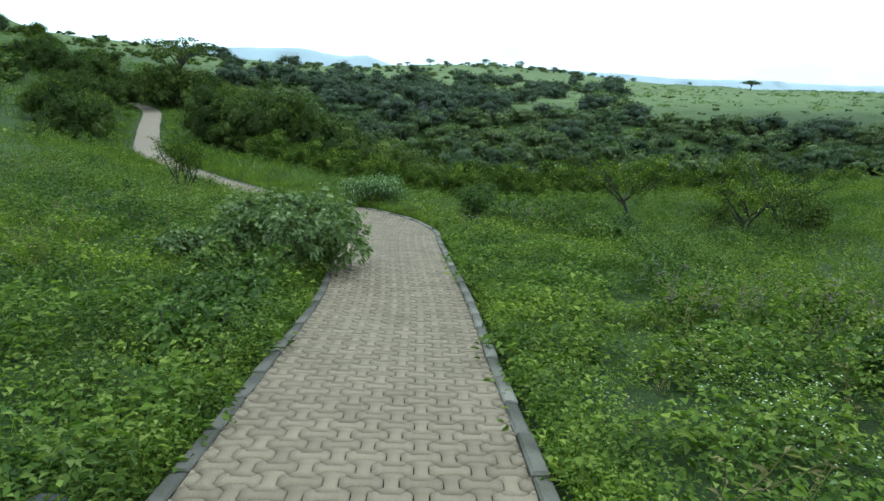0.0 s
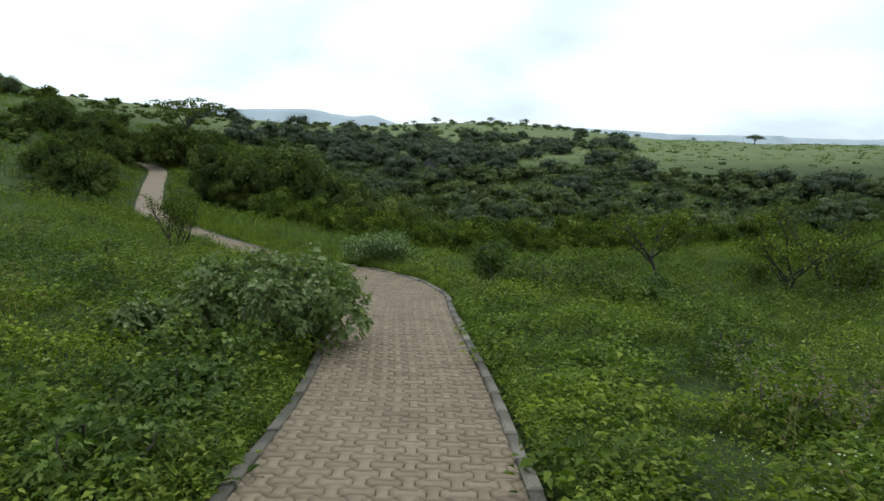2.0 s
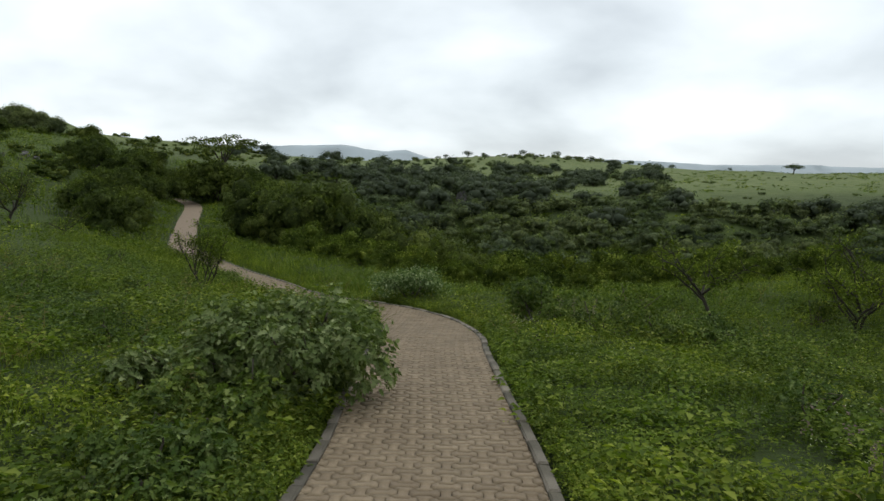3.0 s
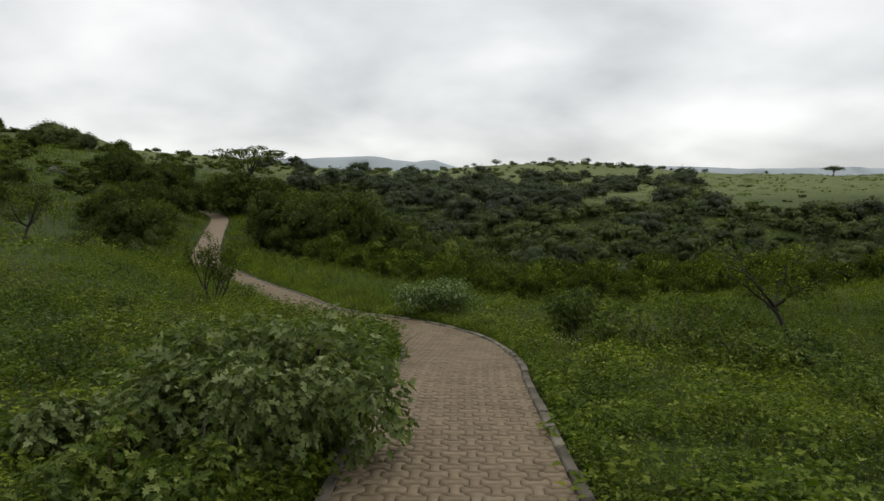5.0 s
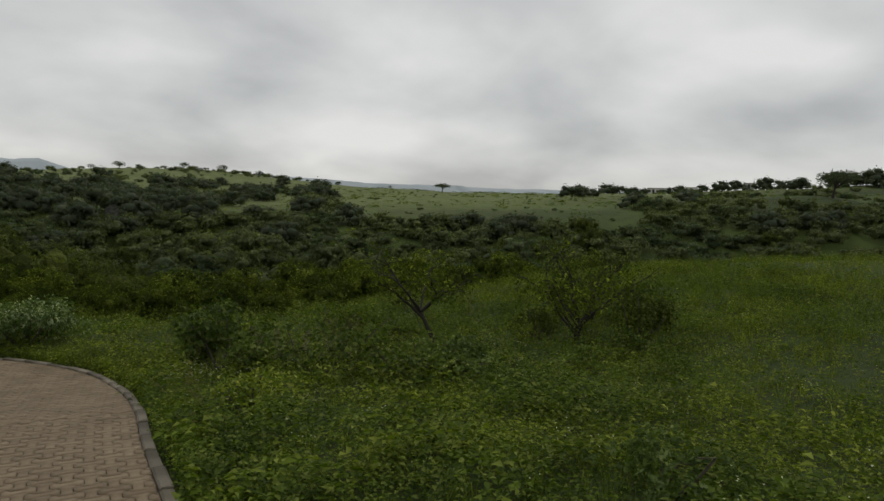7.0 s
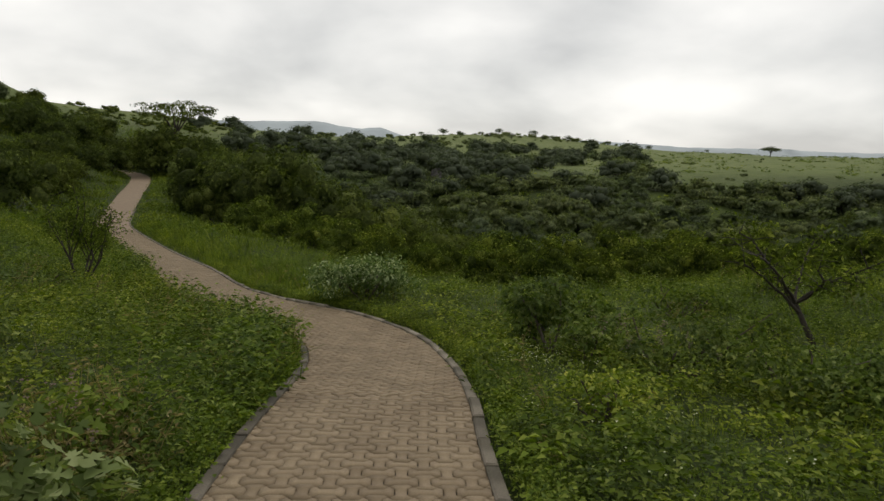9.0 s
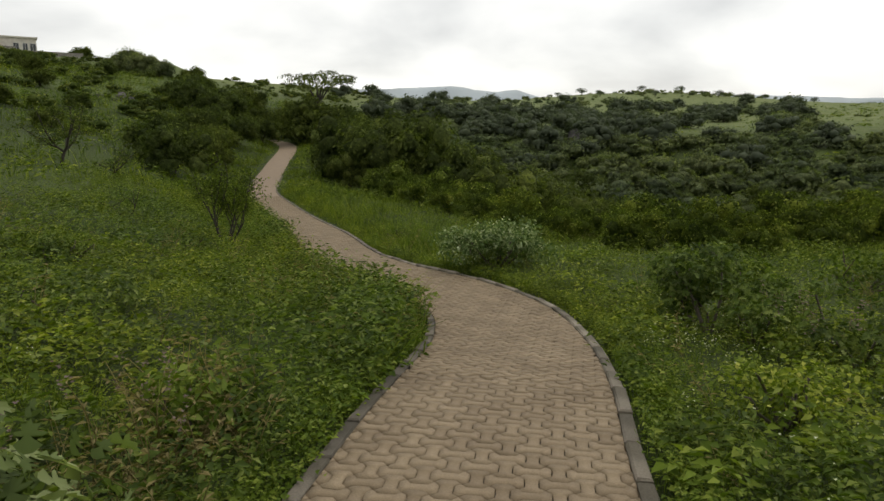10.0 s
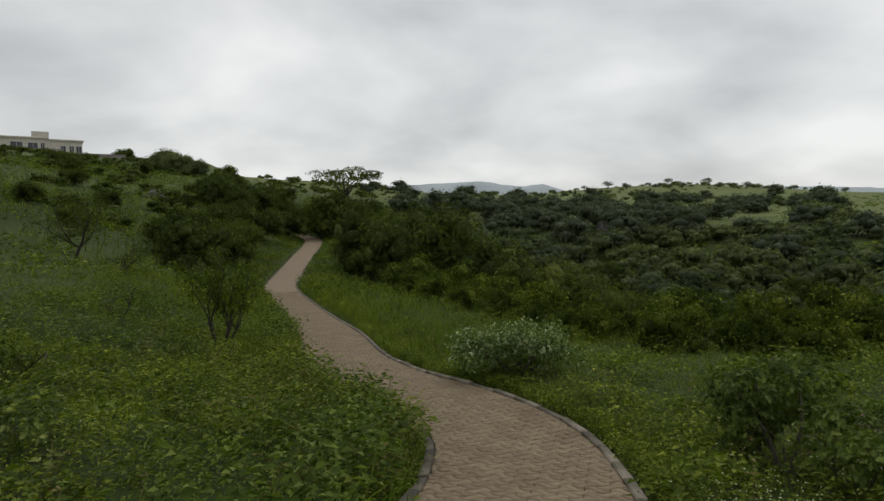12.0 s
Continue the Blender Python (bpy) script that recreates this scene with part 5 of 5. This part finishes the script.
for wx, w, z0, z1, front in ((5.0, 1.1, 0.4, 1.9, -0.6), (6.7, 1.0, 0.3, 1.9, -0.6), (8.0, 1.2, 0.3, 1.9, -0.6), (-4.4, 2.4, 0.7, 2.5, 0), (-1.2, 2.0, 0.8, 2.4, 0), (1.2, 0.9, 0.8, 2.4, 0), (-8.5, 2.2, 0.7, 2.4, 0), (-13, 2.2, 0.7, 2.4, 0)):
    win = box_part("window", wx, front - 0.06, z0, wx + w, front + 0.1, z1, FRAME, house)
    box_part("pane", wx + 0.08, front - 0.09, z0 + 0.08, wx + w / 2 - 0.03, front - 0.05, z1 - 0.08, DARK_GLASS, win)
    box_part("pane", wx + w / 2 + 0.03, front - 0.09, z0 + 0.08, wx + w - 0.08, front - 0.05, z1 - 0.08, DARK_GLASS, win)
box_part("door", 3.4, -3.26, -2.5, 4.3, -3.15, -0.3, DARK_GLASS, house, "dark door in the porch")
yard = thing("yard_wall", (hx, hy, 14.0), "grey block boundary wall beside the house", "wall", turn=house_turn)
box_part("wall_panel", 5.5, -4.3, -3.5, 17.6, -4.0, -0.15, WALL, yard)
box_part("coping", 5.4, -4.4, -0.15, 17.7, -3.9, 0.05, WALL, yard)


def far_house(bearing, away, width, turn):
    """A small flat-roofed house of the settlement across the plateau."""
    px, py = 0.2 + away * math.sin(radians(bearing)), 10 + away * math.cos(radians(bearing))
    ob = thing("far_house", (px, py, land_at(px, py)), "small pale flat-roofed house far across the plateau", "house", "houses of the far settlement", turn)
    box_part("wall", -width / 2, -1.8, -0.6, width / 2, 1.8, 2.3, FRAME, ob)
    box_part("roof", -width / 2 - 0.15, -1.95, 2.3, width / 2 + 0.15, 1.95, 2.5, PLASTER, ob, "flat roof slab")
    box_part("door", -0.4, -1.86, 0.0, 0.4, -1.78, 1.9, DARK_GLASS, ob, "dark doorway")
    for side_ in (-1, 1):
        box_part("window", side_ * width * 0.32 - 0.4, -1.86, 0.9, side_ * width * 0.32 + 0.4, -1.78, 1.7, DARK_GLASS, ob)


for bearing, away, width in ((44.2, 236, 3.2), (46.0, 240, 2.4), (50.2, 246, 4.2), (51.0, 248, 3.0), (53.2, 240, 3.6), (57.4, 246, 3.4)):
    far_house(bearing, away, width, -bearing)

# ---- rocks ----


def rock(at, size, seed, label="dark weathered rock half hidden in the grass", group="rocks in the grass"):
    r = np.random.default_rng(seed)
    bm = bmesh.new()
    bmesh.ops.create_icosphere(bm, subdivisions=3, radius=1.0)
    off = Vector(r.uniform(-50, 50, 3))
    for v in bm.verts:
        n = noise.noise(v.co * 1.1 + off) * 0.55 + noise.noise(v.co * 3.2 + off) * 0.16
        v.co = Vector((v.co.x * size[0], v.co.y * size[1], v.co.z * size[2])) * (1 + n)
    ob = part("rock", bm_mesh("rock", bm), ROCK)
    ob.matrix_world = pose(at[0], at[1], land_at(*at) + size[2] * 0.25, 0, 0, float(r.uniform(0, 360)))
    return tagged(ob, label, "rock", group)


rock((2.95, 6.1), (0.24, 0.28, 0.30), 1)
rock((2.95, 8.85), (0.16, 0.15, 0.22), 2)
rock((-1.62, 5.55), (0.13, 0.12, 0.10), 3)
for i in range(9):
    rock((-31.5 + float(rng.normal(0, 1.6)), 63 + float(rng.normal(0, 1.6))), tuple(rng.uniform(0.15, 0.42, 3)), 10 + i, "grey boulder in a rocky patch of the hillside", "boulders on the hillside")
for i in range(7):
    rock((12 + float(rng.normal(0, 2.0)), 105 + float(rng.normal(0, 1.5))), tuple(rng.uniform(0.5, 1.2, 3)), 30 + i, "pale boulder in a bare patch across the gorge", "boulders across the gorge")

# ---- pavers, last ----
A = 0.135
BONE = [(0.1, -0.04), (0.1, 0.04), (0.0675, 0.0675), (0.04, 0.035), (-0.04, 0.035), (-0.0675, 0.0675), (-0.1, 0.04), (-0.1, -0.04), (-0.0675, -0.0675), (-0.04, -0.035),
        (0.04, -0.035), (0.0675, -0.0675)]


def inset(outline, by):
    """The outline drawn in by the same width all round."""
    nxt, prv = np.roll(outline, -1, 0), np.roll(outline, 1, 0)
    e1, e2 = unit(outline - prv), unit(nxt - outline)
    n1, n2 = np.stack([-e1[:, 1], e1[:, 0]], 1), np.stack([-e2[:, 1], e2[:, 0]], 1)
    return outline + by * (n1 + n2) / (1 + (n1 * n2).sum(1, keepdims=True))


def bone_arrays(wobble=0.0, r=None):
    """A dog-bone paver: flat top, worn chamfer, sides down to the bed."""
    out = np.array(BONE)
    k = len(out)
    top = np.concatenate([inset(out, 0.0034), np.zeros((k, 1))], 1)
    low = np.concatenate([inset(out, 0.0028), np.full((k, 1), -0.021)], 1)
    if r is not None:
        top[:, 2] += r.normal(0, wobble, k)
        top[:, :2] += r.normal(0, 0.0006, (k, 2))
    v = np.concatenate([top, low])
    i = np.arange(k)
    j = (i + 1) % k
    t = [np.array([(0, 1, 2), (0, 2, 3), (0, 3, 10), (0, 10, 11), (3, 4, 9), (3, 9, 10), (4, 5, 6), (4, 6, 7), (4, 7, 9), (7, 8, 9)])]
    for a, b in ((0, k),):
        t += [np.stack([i + a, i + b, j + b], 1), np.stack([i + a, j + b, j + a], 1)]
    return v, np.concatenate(t)


rng = np.random.default_rng(5)
BONES = [bone_arrays(0.0007, rng) for _ in range(5)]
BONE_MESHES = [np_mesh("paver", *b) for b in BONES]
paved = thing("paver_field", walk_point(S_AT(7)), "warm grey interlocking bone-shaped concrete pavers", "paving")
paved["kind"] = "structure"
inv = paved.matrix_world.inverted()
SEAM = S_AT(15.45)
S_NEAR0, S_NEAR1 = S_AT(5.3), S_AT(8.3)
cells = []
for i in range(int((SEAM - WALK_S[0] - 0.2) / A)):
    for j in range(-6, 7):
        s_, o_ = SEAM - (i + 0.5) * A, j * A
        p0 = walk_point(s_, o_)
        t_ = walk_point(s_ + 0.1, o_) - walk_point(s_ - 0.1, o_)
        cells.append((p0, t_, 0.0 if (i + j) % 2 else 90.0, s_, o_))
# past the seam the bond is laid askew
sk = math.radians(38)
o = walk_point(SEAM)
for i in range(-230, 231):
    for j in range(-230, 231):
        x_, y_ = o.x + A * (i * math.cos(sk) - j * math.sin(sk)), o.y + A * (i * math.sin(sk) + j * math.cos(sk))
        if not (-13 < x_ < 2 and 15.2 < y_ < 43):
            continue
        cells.append((x_, y_, 38.0 + (0.0 if (i + j) % 2 else 90.0)))
late = np.array([(c[0], c[1], c[2]) for c in cells if len(c) == 3])
idx, off = beside(late[:, 0], late[:, 1])
keep = (np.abs(off) < HALF + 0.06) & (WALK_S[idx] > SEAM - 0.13) & (WALK_S[idx] < S_END)
joined = Bag()


def tilt_matrix(slope_way, grade):
    n_ = Vector((-slope_way[0] * grade, -slope_way[1] * grade, 1)).normalized()
    return Vector((0, 0, 1)).rotation_difference(n_).to_matrix().to_4x4()


def lay(px, py, pz, turn, way, grade, near, aside):
    """Lays one paver; those that meet the kerbs are cut along them."""
    k = int(rng.integers(5))
    m = Matrix.Translation((px, py, pz + float(rng.normal(0, 0.0012)))) @ tilt_matrix(way, grade) @ pose(0, 0, 0, float(rng.normal(0, 0.35)), float(rng.normal(0, 0.35)), turn + float(rng.normal(0, 0.8)))
    if near:
        ob = part("paver", BONE_MESHES[k], PAVER, paved)
        ob.matrix_local = inv @ m
    else:
        v, t = BONES[k]
        mm = np.array(m)
        v = v @ mm[:3, :3].T + mm[:3, 3]
        if abs(aside) > HALF - 0.12:
            out = np.array([way[1], -way[0], 0.0])
            reach = (v - mm[:3, 3]) @ out + aside
            v = v + out * (np.clip(reach, -HALF + 0.004, HALF - 0.004) - reach)[:, None]
        joined.add(v, t)


for c in cells:
    if len(c) == 3:
        continue
    p0, t_, turn, s_, o_ = c
    flat = math.hypot(t_.x, t_.y)
    lay(p0.x, p0.y, p0.z, turn + math.degrees(math.atan2(t_.y, t_.x)) - 90, (t_.x / flat, t_.y / flat), t_.z / flat, S_NEAR0 < s_ < S_NEAR1 and abs(o_) < HALF - 0.12, o_)
for (x_, y_, turn), k, aside_ in zip(late[keep], idx[keep], off[keep]):
    way = WALK_T[k]
    a, b = max(k - 3, 0), min(k + 3, len(WALK) - 1)
    grade = (WALK[b, 2] - WALK[a, 2]) / max(np.linalg.norm(WALK[b, :2] - WALK[a, :2]), 1e-6)
    along = (x_ - WALK[k, 0]) * way[0] + (y_ - WALK[k, 1]) * way[1]
    lay(x_, y_, WALK[k, 2] + along * grade - (0.006 if WALK_S[k] < SEAM + 0.1 else 0.0), turn, way, grade, False, aside_)
rest = part("pavers", joined.mesh("pavers"), PAVER, paved)
rest.matrix_local = inv
tagged(rest, kind="stuff")
